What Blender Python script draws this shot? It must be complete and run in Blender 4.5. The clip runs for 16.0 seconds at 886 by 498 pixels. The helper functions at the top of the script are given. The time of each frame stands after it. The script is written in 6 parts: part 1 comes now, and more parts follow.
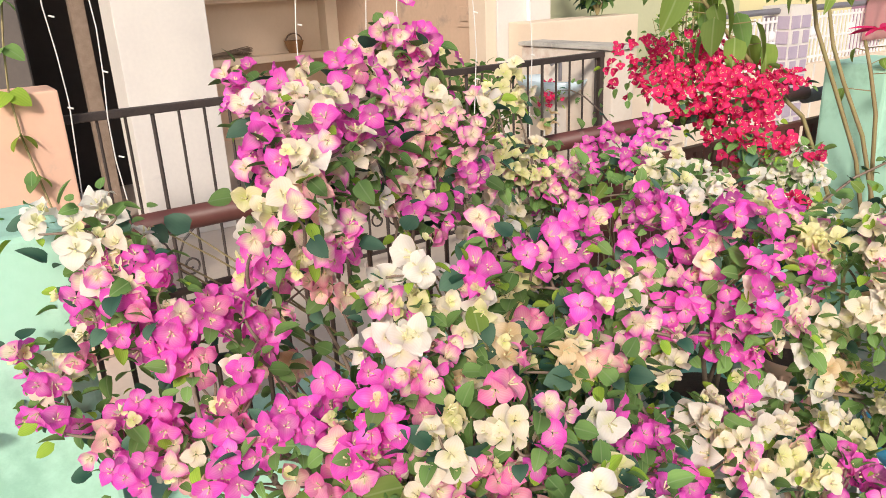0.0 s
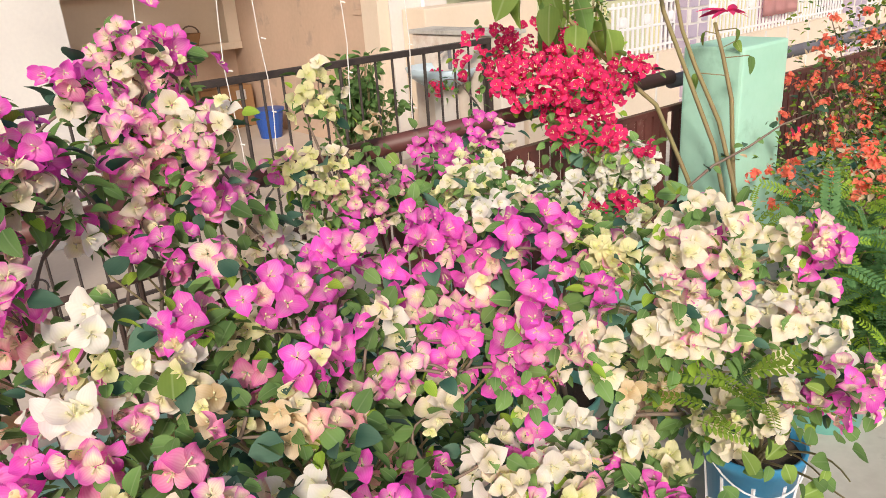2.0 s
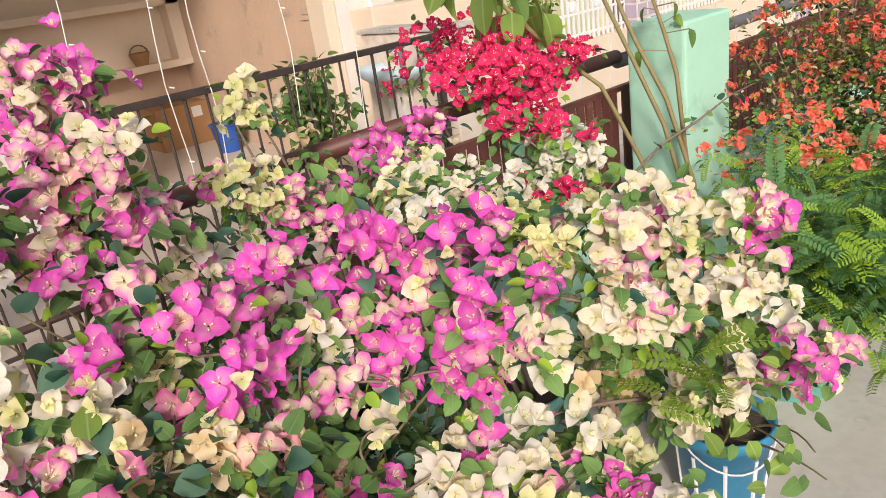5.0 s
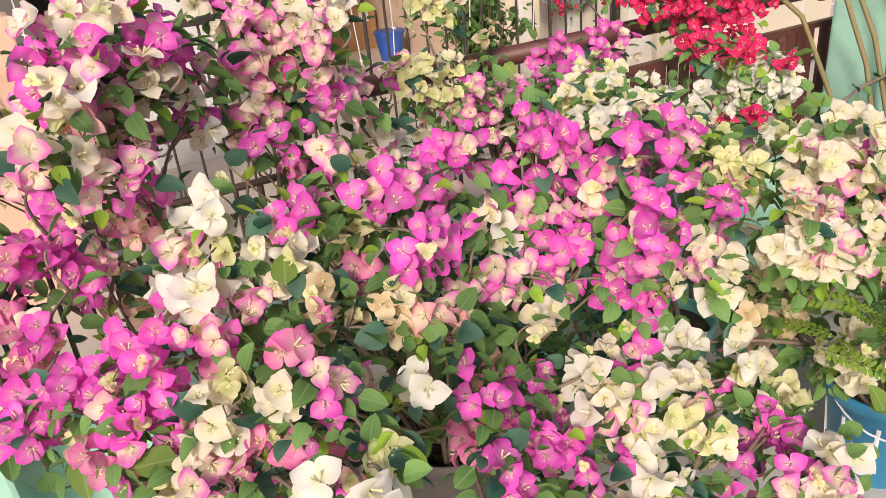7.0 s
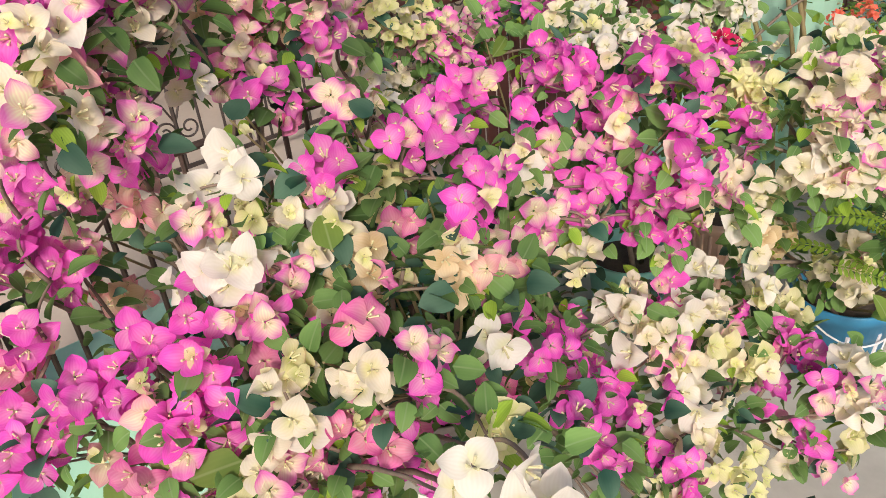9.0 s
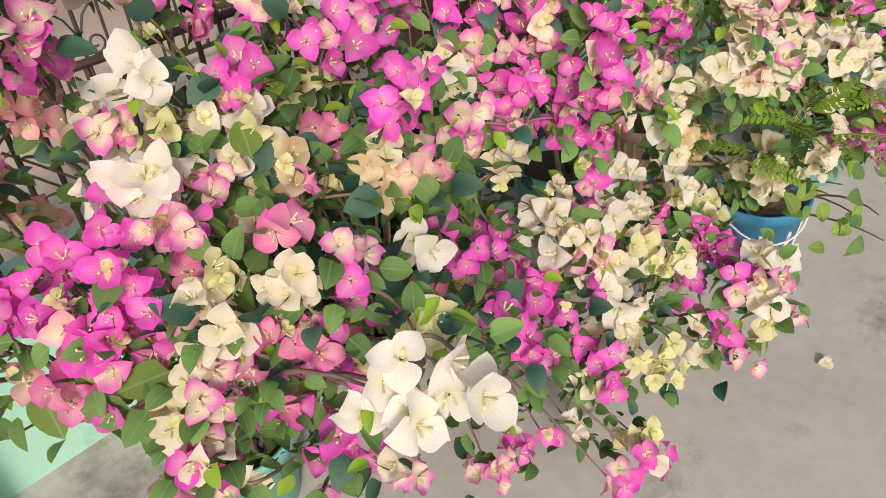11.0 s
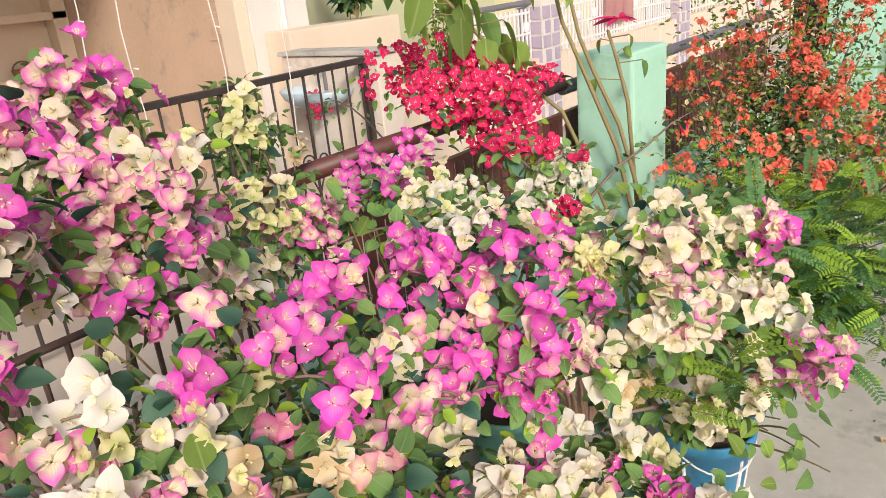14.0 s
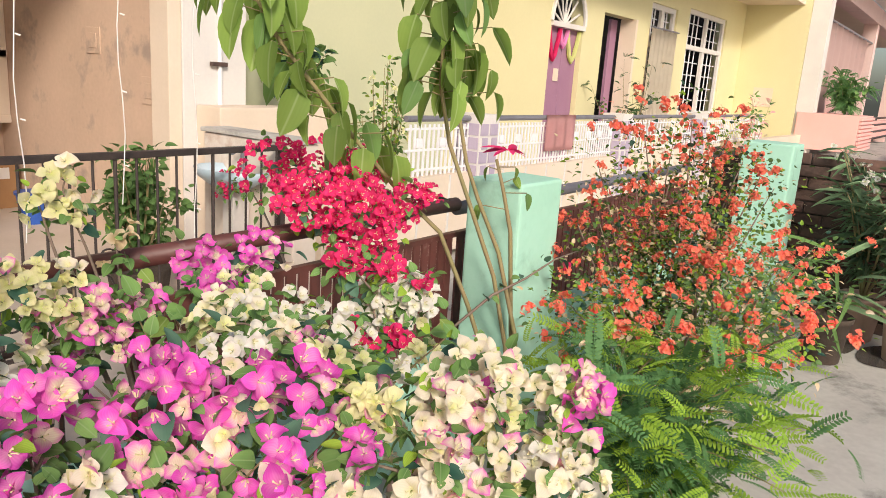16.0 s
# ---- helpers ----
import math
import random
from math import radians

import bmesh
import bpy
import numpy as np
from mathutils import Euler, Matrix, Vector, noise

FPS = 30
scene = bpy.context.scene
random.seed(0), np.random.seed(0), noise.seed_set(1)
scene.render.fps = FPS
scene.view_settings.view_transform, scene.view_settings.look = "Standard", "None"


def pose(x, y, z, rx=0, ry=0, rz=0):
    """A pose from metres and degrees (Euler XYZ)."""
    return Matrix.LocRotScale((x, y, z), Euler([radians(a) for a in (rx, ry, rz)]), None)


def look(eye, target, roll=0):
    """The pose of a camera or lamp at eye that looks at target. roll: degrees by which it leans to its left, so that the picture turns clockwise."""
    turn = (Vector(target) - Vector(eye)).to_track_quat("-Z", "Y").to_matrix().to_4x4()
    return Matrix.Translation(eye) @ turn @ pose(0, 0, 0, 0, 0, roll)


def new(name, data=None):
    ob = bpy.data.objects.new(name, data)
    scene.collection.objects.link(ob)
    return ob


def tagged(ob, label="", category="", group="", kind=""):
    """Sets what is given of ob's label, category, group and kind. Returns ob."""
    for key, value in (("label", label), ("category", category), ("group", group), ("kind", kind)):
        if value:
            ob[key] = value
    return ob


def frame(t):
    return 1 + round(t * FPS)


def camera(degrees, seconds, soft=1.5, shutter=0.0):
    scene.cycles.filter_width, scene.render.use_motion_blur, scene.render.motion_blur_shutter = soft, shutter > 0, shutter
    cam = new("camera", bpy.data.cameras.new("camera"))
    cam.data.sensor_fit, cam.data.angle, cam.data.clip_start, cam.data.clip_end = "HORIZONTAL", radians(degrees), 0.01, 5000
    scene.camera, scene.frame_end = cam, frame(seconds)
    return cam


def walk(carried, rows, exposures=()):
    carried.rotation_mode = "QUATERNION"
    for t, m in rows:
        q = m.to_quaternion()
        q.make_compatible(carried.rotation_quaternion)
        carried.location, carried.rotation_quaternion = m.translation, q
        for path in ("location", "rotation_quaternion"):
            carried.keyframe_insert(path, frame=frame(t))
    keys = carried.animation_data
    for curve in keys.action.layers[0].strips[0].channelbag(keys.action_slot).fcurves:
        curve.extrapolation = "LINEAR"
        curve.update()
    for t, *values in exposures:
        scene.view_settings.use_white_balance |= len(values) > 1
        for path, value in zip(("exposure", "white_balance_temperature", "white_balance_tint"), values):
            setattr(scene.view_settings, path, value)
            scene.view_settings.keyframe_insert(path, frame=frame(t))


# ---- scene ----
cam = camera(62.2, 16.0, soft=0.9)
PATH = [
    (0, (0.17, 0.0, 1.43), (1.226, 1.559, 0.756), -2.6),
    (0.5, (0.22, -0.017, 1.422), (1.333, 1.502, 0.748), -3.7),
    (1, (0.351, -0.036, 1.424), (1.387, 1.522, 0.718), -3.3),
    (1.5, (0.458, -0.044, 1.431), (1.468, 1.512, 0.683), -3.5),
    (2, (0.548, -0.064, 1.43), (1.701, 1.403, 0.71), -4.1),
    (2.5, (0.6, -0.071, 1.433), (1.803, 1.361, 0.725), -5.5),
    (3, (0.629, -0.073, 1.439), (1.908, 1.309, 0.766), -6.7),
    (3.2, (0.633, -0.065, 1.432), (1.919, 1.304, 0.744), -7.0),
    (5.3, (0.632, -0.08, 1.412), (1.793, 1.369, 0.67), -8.7),
    (5.5, (0.62, -0.074, 1.413), (1.755, 1.395, 0.67), -8.3),
    (6, (0.604, -0.07, 1.389), (1.702, 1.41, 0.612), -6.0),
    (6.5, (0.566, -0.063, 1.382), (1.502, 1.492, 0.543), -5.6),
    (7, (0.552, -0.066, 1.381), (1.399, 1.526, 0.515), -5.7),
    (7.5, (0.537, -0.06, 1.381), (1.387, 1.538, 0.531), -6.1),
    (8, (0.501, 0.019, 1.375), (1.469, 1.538, 0.504), -6.3),
    (8.5, (0.459, 0.1, 1.374), (1.548, 1.49, 0.435), -6.3),
    (9, (0.41, 0.138, 1.355), (1.484, 1.49, 0.346), -5.9),
    (9.2, (0.402, 0.144, 1.341), (1.454, 1.462, 0.265), -5.4),
    (11.3, (0.409, 0.126, 1.335), (1.525, 1.271, 0.134), -4.7),
    (11.5, (0.403, 0.141, 1.35), (1.515, 1.324, 0.182), -4.8),
    (12, (0.371, 0.174, 1.38), (1.433, 1.508, 0.335), -5.2),
    (12.5, (0.366, 0.168, 1.407), (1.464, 1.579, 0.511), -4.5),
    (13, (0.379, 0.141, 1.417), (1.61, 1.499, 0.615), -3.3),
    (13.5, (0.4, 0.136, 1.428), (1.736, 1.42, 0.676), -4.2),
    (14, (0.422, 0.121, 1.439), (1.855, 1.324, 0.733), -5.8),
    (14.5, (0.441, 0.104, 1.452), (2.01, 1.159, 0.799), -5.6),
    (15, (0.46, 0.084, 1.467), (2.128, 1.096, 1.025), -1.5),
    (15.5, (0.555, 0.035, 1.471), (2.204, 1.095, 1.074), 1.9),
    (16, (0.677, -0.019, 1.458), (2.263, 1.11, 1.001), 3.9),
]
SIZE = 1.1
walk(cam, [(t, look(Vector(eye) * SIZE, Vector(target) * SIZE, roll)) for t, eye, target, roll in PATH],
     [(0, 0.40), (3.2, 0.38), (5.3, 0.37), (7, 0.37), (8.5, 0.32), (9.2, 0.28), (11.4, 0.20), (12, 0.26), (13, 0.37), (16, 0.39)])

# ---- light ----
world = bpy.data.worlds.new("sky")
scene.world = world
world.use_nodes = True
sky_nodes = world.node_tree.nodes
sky = sky_nodes.new("ShaderNodeTexSky")
sky.sky_type = "NISHITA"
sky.sun_disc = False
SUN_EL, SUN_AZ = 30.0, 220.0          # azimuth from +y towards +x: the light comes from there
sky.sun_elevation, sky.sun_rotation = radians(SUN_EL), radians(SUN_AZ)
sky.air_density, sky.dust_density = 1.0, 3.0
sky_nodes["Background"].inputs["Strength"].default_value = 0.106
world.node_tree.links.new(sky.outputs[0], sky_nodes["Background"].inputs[0])
sun = new("sun", bpy.data.lights.new("sun", "SUN"))
sun.data.energy, sun.data.angle, sun.data.color = 2.5, radians(9.0), (1.0, 0.90, 0.79)
to_sun = Vector((math.sin(radians(SUN_AZ)) * math.cos(radians(SUN_EL)), math.cos(radians(SUN_AZ)) * math.cos(radians(SUN_EL)), math.sin(radians(SUN_EL))))
sun.matrix_world = look(to_sun * 30, (0, 0, 0))


# ---- materials ----
def shader(name):
    m = bpy.data.materials.new(name)
    m.use_nodes = True
    return m, m.node_tree.nodes, m.node_tree.links, m.node_tree.nodes["Principled BSDF"]


def surface(name, colour, rough=0.7, second=None, scale=6.0, fine=60.0, amount=0.5, bump=0.15, metal=0.0, stain=None, stain_scale=2.0, stain_at=0.58, spread=0.0):
    """Base colour mottled towards a second one at two scales, with relief and, where given, stains of a third colour."""
    m, n, l, b = shader(name)
    b.inputs["Roughness"].default_value, b.inputs["Metallic"].default_value = rough, metal
    second = second or tuple(c * 0.75 for c in colour)
    co = n.new("ShaderNodeTexCoord")
    big, small = n.new("ShaderNodeTexNoise"), n.new("ShaderNodeTexNoise")
    big.inputs["Scale"].default_value, big.inputs["Detail"].default_value = scale, 5.0
    small.inputs["Scale"].default_value, small.inputs["Detail"].default_value = fine, 4.0
    geo = n.new("ShaderNodeNewGeometry")
    for t in (big, small):
        l.new(geo.outputs["Position"], t.inputs["Vector"])
    add = n.new("ShaderNodeMath")
    add.operation = "MULTIPLY_ADD"
    l.new(small.outputs["Fac"], add.inputs[0])
    add.inputs[1].default_value = 0.45
    l.new(big.outputs["Fac"], add.inputs[2])
    ramp = n.new("ShaderNodeValToRGB")
    ramp.color_ramp.elements[0].position, ramp.color_ramp.elements[1].position = 0.72 - amount * 0.4, 0.72 + amount * 0.4
    ramp.color_ramp.elements[0].color, ramp.color_ramp.elements[1].color = (*colour, 1), (*second, 1)
    l.new(add.outputs[0], ramp.inputs["Fac"])
    out = ramp.outputs["Color"]
    if stain:
        st = n.new("ShaderNodeTexNoise")
        st.inputs["Scale"].default_value, st.inputs["Detail"].default_value, st.inputs["Roughness"].default_value = stain_scale, 8.0, 0.68
        l.new(geo.outputs["Position"], st.inputs["Vector"])
        sr = n.new("ShaderNodeValToRGB")
        sr.color_ramp.elements[0].position, sr.color_ramp.elements[1].position = stain_at, stain_at + 0.12
        l.new(st.outputs["Fac"], sr.inputs["Fac"])
        mix = n.new("ShaderNodeMixRGB")
        mix.inputs["Color2"].default_value = (*stain, 1)
        l.new(sr.outputs["Color"], mix.inputs["Fac"])
        l.new(out, mix.inputs["Color1"])
        out = mix.outputs["Color"]
    if spread:
        info, hsv, mr = n.new("ShaderNodeObjectInfo"), n.new("ShaderNodeHueSaturation"), n.new("ShaderNodeMapRange")
        l.new(info.outputs["Random"], mr.inputs["Value"])
        mr.inputs["To Min"].default_value, mr.inputs["To Max"].default_value = 1 - spread, 1 + spread
        l.new(mr.outputs["Result"], hsv.inputs["Value"])
        l.new(out, hsv.inputs["Color"])
        out = hsv.outputs["Color"]
    l.new(out, b.inputs["Base Color"])
    bp = n.new("ShaderNodeBump")
    bp.inputs["Strength"].default_value, bp.inputs["Distance"].default_value = bump, 0.01
    l.new(add.outputs[0], bp.inputs["Height"])
    l.new(bp.outputs["Normal"], b.inputs["Normal"])
    return m


def petal(name, base, tip, spread=0.12, translucence=0.32, edge=0.5, rib=None, veins=0.25, blend=0.5):
    """Papery bract: base colour at the foot running out to the tip colour, thin enough for light to come through."""
    m, n, l, b = shader(name)
    uv = n.new("ShaderNodeTexCoord")
    sep = n.new("ShaderNodeSeparateXYZ")
    l.new(uv.outputs["UV"], sep.inputs[0])
    info = n.new("ShaderNodeObjectInfo")
    wob = n.new("ShaderNodeTexNoise")
    wob.inputs["Scale"].default_value = 35.0
    geo = n.new("ShaderNodeNewGeometry")
    l.new(geo.outputs["Position"], wob.inputs["Vector"])
    a1 = n.new("ShaderNodeMath"); a1.operation = "MULTIPLY_ADD"
    l.new(wob.outputs["Fac"], a1.inputs[0]); a1.inputs[1].default_value = 0.7
    l.new(sep.outputs["X"], a1.inputs[2])
    off, flat, rim = (n.new("ShaderNodeMath") for _ in range(3))
    off.operation, flat.operation, rim.operation = "MULTIPLY_ADD", "ABSOLUTE", "MULTIPLY_ADD"
    l.new(sep.outputs["Y"], off.inputs[0]); off.inputs[1].default_value, off.inputs[2].default_value = 2.0, -1.0
    l.new(off.outputs[0], flat.inputs[0])
    l.new(flat.outputs[0], rim.inputs[0]); rim.inputs[1].default_value = 0.35
    l.new(a1.outputs[0], rim.inputs[2])
    a1 = rim
    a2 = n.new("ShaderNodeMath"); a2.operation = "MULTIPLY_ADD"
    l.new(geo.outputs["Random Per Island"], a2.inputs[0]); a2.inputs[1].default_value = 0.9
    l.new(a1.outputs[0], a2.inputs[2])
    ramp = n.new("ShaderNodeValToRGB")
    ramp.color_ramp.elements[0].position, ramp.color_ramp.elements[1].position = edge, min(1.0, edge + blend)
    ramp.color_ramp.elements[0].color, ramp.color_ramp.elements[1].color = (*base, 1), (*tip, 1)
    sc = n.new("ShaderNodeMath"); sc.operation = "MULTIPLY"; sc.inputs[1].default_value = 0.5
    l.new(a2.outputs[0], sc.inputs[0])
    l.new(sc.outputs[0], ramp.inputs["Fac"])
    vein = n.new("ShaderNodeTexWave")
    vein.bands_direction = "Y"
    vein.inputs["Scale"].default_value, vein.inputs["Distortion"].default_value = 2.4, 2.5
    l.new(uv.outputs["UV"], vein.inputs["Vector"])
    hsv, mr = n.new("ShaderNodeHueSaturation"), n.new("ShaderNodeMapRange")
    l.new(info.outputs["Random"], mr.inputs["Value"])
    mr.inputs["To Min"].default_value, mr.inputs["To Max"].default_value = 1 - spread, 1 + spread
    l.new(mr.outputs["Result"], hsv.inputs["Value"])
    fine, tint = n.new("ShaderNodeMapRange"), n.new("ShaderNodeMix")
    fine.inputs["To Min"].default_value, fine.inputs["To Max"].default_value = 0.0, veins
    l.new(vein.outputs["Fac"], fine.inputs["Value"])
    tint.data_type, tint.blend_type = "RGBA", "MULTIPLY"
    l.new(fine.outputs["Result"], tint.inputs[0])
    l.new(ramp.outputs["Color"], tint.inputs[6])
    tint.inputs[7].default_value = (*[0.25 + 0.7 * c for c in tip], 1)
    colour = tint.outputs[2]
    if rib:
        near, line = n.new("ShaderNodeMapRange"), n.new("ShaderNodeMixRGB")
        near.inputs["From Min"].default_value, near.inputs["From Max"].default_value = 0.03, 0.10
        near.inputs["To Min"].default_value, near.inputs["To Max"].default_value = 0.8, 0.0
        l.new(flat.outputs[0], near.inputs["Value"])
        l.new(near.outputs["Result"], line.inputs["Fac"])
        l.new(colour, line.inputs["Color1"])
        line.inputs["Color2"].default_value = (*rib, 1)
        colour = line.outputs["Color"]
    l.new(colour, hsv.inputs["Color"])
    b.inputs["Roughness"].default_value = 0.65
    b.inputs["Specular IOR Level"].default_value = 0.25
    l.new(hsv.outputs["Color"], b.inputs["Base Color"])
    bp = n.new("ShaderNodeBump")
    bp.inputs["Strength"].default_value, bp.inputs["Distance"].default_value = 0.4 * veins, 0.001
    l.new(vein.outputs["Fac"], bp.inputs["Height"])
    l.new(bp.outputs["Normal"], b.inputs["Normal"])
    tr, mx = n.new("ShaderNodeBsdfTranslucent"), n.new("ShaderNodeMixShader")
    l.new(hsv.outputs["Color"], tr.inputs["Color"])
    mx.inputs["Fac"].default_value = translucence
    l.new(b.outputs[0], mx.inputs[1]); l.new(tr.outputs[0], mx.inputs[2])
    l.new(mx.outputs[0], n["Material Output"].inputs["Surface"])
    return m


MINT = surface("mint_paint", (0.36, 0.65, 0.51), 0.8, (0.43, 0.71, 0.58), 3.0, 40.0, 0.8, 0.25, stain=(0.29, 0.53, 0.41), stain_scale=3.0, stain_at=0.56)
CONCRETE = surface("worn_concrete", (0.56, 0.53, 0.49), 0.85, (0.43, 0.405, 0.37), 1.7, 26.0, 0.5, 0.3, stain=(0.23, 0.215, 0.195), stain_scale=2.3, stain_at=0.54)
PALE_FLOOR = surface("pale_floor", (0.60, 0.52, 0.45), 0.7, (0.52, 0.44, 0.37), 2.0, 40.0, 0.8, 0.1)
TAN = surface("tan_plaster", (0.64, 0.46, 0.345), 0.85, (0.52, 0.375, 0.28), 1.9, 24.0, 0.95, 0.3, stain=(0.38, 0.29, 0.235), stain_scale=2.2, stain_at=0.57)
CREAM = surface("cream_paint", (0.74, 0.62, 0.50), 0.8, (0.68, 0.56, 0.44), 2.0, 40.0, 0.7, 0.1)
WHITE = surface("whitewash", (0.71, 0.67, 0.63), 0.85, (0.62, 0.585, 0.565), 2.5, 40.0, 0.8, 0.2, stain=(0.55, 0.52, 0.52), stain_scale=2.6, stain_at=0.66)
WORN_WHITE = surface("worn_whitewash", (0.72, 0.66, 0.60), 0.9, (0.66, 0.55, 0.46), 2.5, 30.0, 0.9, 0.3, stain=(0.56, 0.42, 0.34), stain_scale=3.0, stain_at=0.55)
PEACH = surface("peach_paint", (0.80, 0.50, 0.37), 0.85, (0.72, 0.44, 0.33), 3.0, 40.0, 0.8, 0.15, stain=(0.62, 0.42, 0.33), stain_scale=4.0, stain_at=0.6)
OLIVE = surface("pale_olive_wall", (0.56, 0.56, 0.37), 0.8, (0.50, 0.51, 0.34), 1.2, 30.0, 0.7, 0.08)
YELLOW = surface("yellow_paint", (0.70, 0.64, 0.38), 0.8, (0.65, 0.59, 0.34), 1.0, 30.0, 0.7, 0.08)
PALE_YELLOW = surface("pale_yellow_paint", (0.78, 0.74, 0.52), 0.8, (0.72, 0.69, 0.48), 1.0, 30.0, 0.7, 0.08)
PINK = surface("pink_paint", (0.82, 0.46, 0.42), 0.8, (0.78, 0.42, 0.38), 2.0, 30.0, 0.6, 0.1)
PALE_PINK = surface("pale_pink_paint", (0.74, 0.55, 0.51), 0.85, (0.68, 0.49, 0.46), 2.0, 30.0, 0.7, 0.1, stain=(0.55, 0.42, 0.40), stain_scale=1.2, stain_at=0.6)
PURPLE = surface("purple_paint", (0.36, 0.19, 0.28), 0.6, (0.32, 0.16, 0.25), 2.0, 30.0, 0.6, 0.05)
LILAC = surface("lilac_tile", (0.40, 0.33, 0.44), 0.5, (0.46, 0.39, 0.48), 6.0, 60.0, 0.6, 0.05)
# near-black: the darkness of unlit rooms is put into the wall colour
ROOM_DARK = surface("painted_room_dark", (0.035, 0.028, 0.026), 0.9, (0.05, 0.04, 0.036), 2.0, 20.0, 0.6, 0.1)
SHUTTER = surface("grey_brown_shutter", (0.13, 0.11, 0.10), 0.7, (0.10, 0.085, 0.08), 3.0, 40.0, 0.6, 0.1)
IRON = surface("brown_iron", (0.075, 0.045, 0.038), 0.55, (0.12, 0.075, 0.06), 14.0, 120.0, 0.7, 0.2, metal=0.2)
DARK_IRON = surface("black_iron", (0.035, 0.028, 0.027), 0.55, (0.07, 0.05, 0.045), 14.0, 120.0, 0.7, 0.2, metal=0.2)
MAROON = surface("maroon_paint", (0.16, 0.055, 0.047), 0.5, (0.11, 0.035, 0.03), 6.0, 60.0, 0.7, 0.15, stain=(0.23, 0.15, 0.13), stain_scale=9.0, stain_at=0.62, spread=0.2)
GREY_PIPE = surface("grey_pipe", (0.20, 0.20, 0.23), 0.5, (0.15, 0.14, 0.16), 6.0, 60.0, 0.7, 0.1)
WHITE_METAL = surface("white_metal", (0.80, 0.78, 0.80), 0.5, (0.72, 0.70, 0.73), 6.0, 60.0, 0.6, 0.05)
BRICK = surface("dark_brick", (0.15, 0.08, 0.06), 0.9, (0.075, 0.05, 0.042), 6.0, 60.0, 0.9, 0.5, spread=0.45)
MORTAR = surface("mortar", (0.09, 0.075, 0.065), 0.95, (0.06, 0.05, 0.045), 8.0, 80.0, 0.8, 0.4)
TEAL = surface("teal_plastic", (0.16, 0.44, 0.38), 0.45, (0.20, 0.50, 0.44), 5.0, 60.0, 0.7, 0.05, stain=(0.30, 0.42, 0.38), stain_scale=6.0, stain_at=0.6)
BLUE_POT_MAT = surface("blue_plastic", (0.03, 0.20, 0.40), 0.4, (0.05, 0.28, 0.48), 5.0, 60.0, 0.7, 0.05, stain=(0.14, 0.30, 0.42), stain_scale=7.0, stain_at=0.58)
BLUE = surface("bright_blue_plastic", (0.03, 0.10, 0.42), 0.4)
TERRACOTTA = surface("terracotta", (0.56, 0.35, 0.26), 0.85, (0.62, 0.43, 0.34), 6.0, 60.0, 0.8, 0.2, stain=(0.55, 0.42, 0.36), stain_scale=7.0, stain_at=0.58)
SOIL = surface("soil", (0.05, 0.035, 0.026), 0.95, (0.09, 0.065, 0.05), 20.0, 120.0, 0.9, 0.8)
BARK = surface("bark", (0.17, 0.12, 0.09), 0.9, (0.25, 0.19, 0.15), 20.0, 120.0, 0.9, 0.6)
STEM = surface("green_stem", (0.26, 0.25, 0.10), 0.7, (0.30, 0.22, 0.12), 12.0, 90.0, 0.9, 0.3)
SINK = surface("pale_blue_ceramic", (0.55, 0.66, 0.74), 0.25, (0.50, 0.62, 0.70), 3.0, 60.0, 0.5, 0.02)
STRING = surface("white_cord", (0.82, 0.79, 0.76), 0.7, (0.7, 0.67, 0.64))
CURTAIN = surface("curtain", (0.72, 0.65, 0.54), 0.9, (0.64, 0.56, 0.45), 6.0, 80.0, 0.8, 0.2)
PINK_CLOTH = surface("pink_cloth", (0.72, 0.42, 0.42), 0.9, (0.66, 0.36, 0.36), 8.0, 80.0, 0.8, 0.3)
CARDBOARD = surface("cardboard", (0.36, 0.20, 0.09), 0.9, (0.32, 0.17, 0.08))
WET = surface("wet_concrete", (0.075, 0.065, 0.06), 0.2, (0.10, 0.09, 0.08), 3.0, 40.0, 0.8, 0.1)
LEAF = petal("leaf_green", (0.082, 0.170, 0.048), (0.155, 0.275, 0.080), 0.45, 0.28, 0.35, (0.19, 0.29, 0.12), veins=0.06)
BROAD = petal("broad_leaf_green", (0.12, 0.225, 0.045), (0.23, 0.345, 0.075), 0.4, 0.42, 0.3, (0.34, 0.44, 0.17), veins=0.06)
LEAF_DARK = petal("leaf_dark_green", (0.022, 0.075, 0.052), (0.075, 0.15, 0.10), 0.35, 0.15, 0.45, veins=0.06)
LEAF_LIME = petal("leaf_lime", (0.20, 0.36, 0.04), (0.32, 0.48, 0.06), 0.3, 0.35, 0.2)
FERN_GREEN = petal("leaflet_green", (0.06, 0.15, 0.055), (0.115, 0.235, 0.085), 0.5, 0.3, 0.2)
LONG_GREEN = petal("oleander_green", (0.11, 0.20, 0.10), (0.19, 0.29, 0.15), 0.35, 0.2, 0.2)
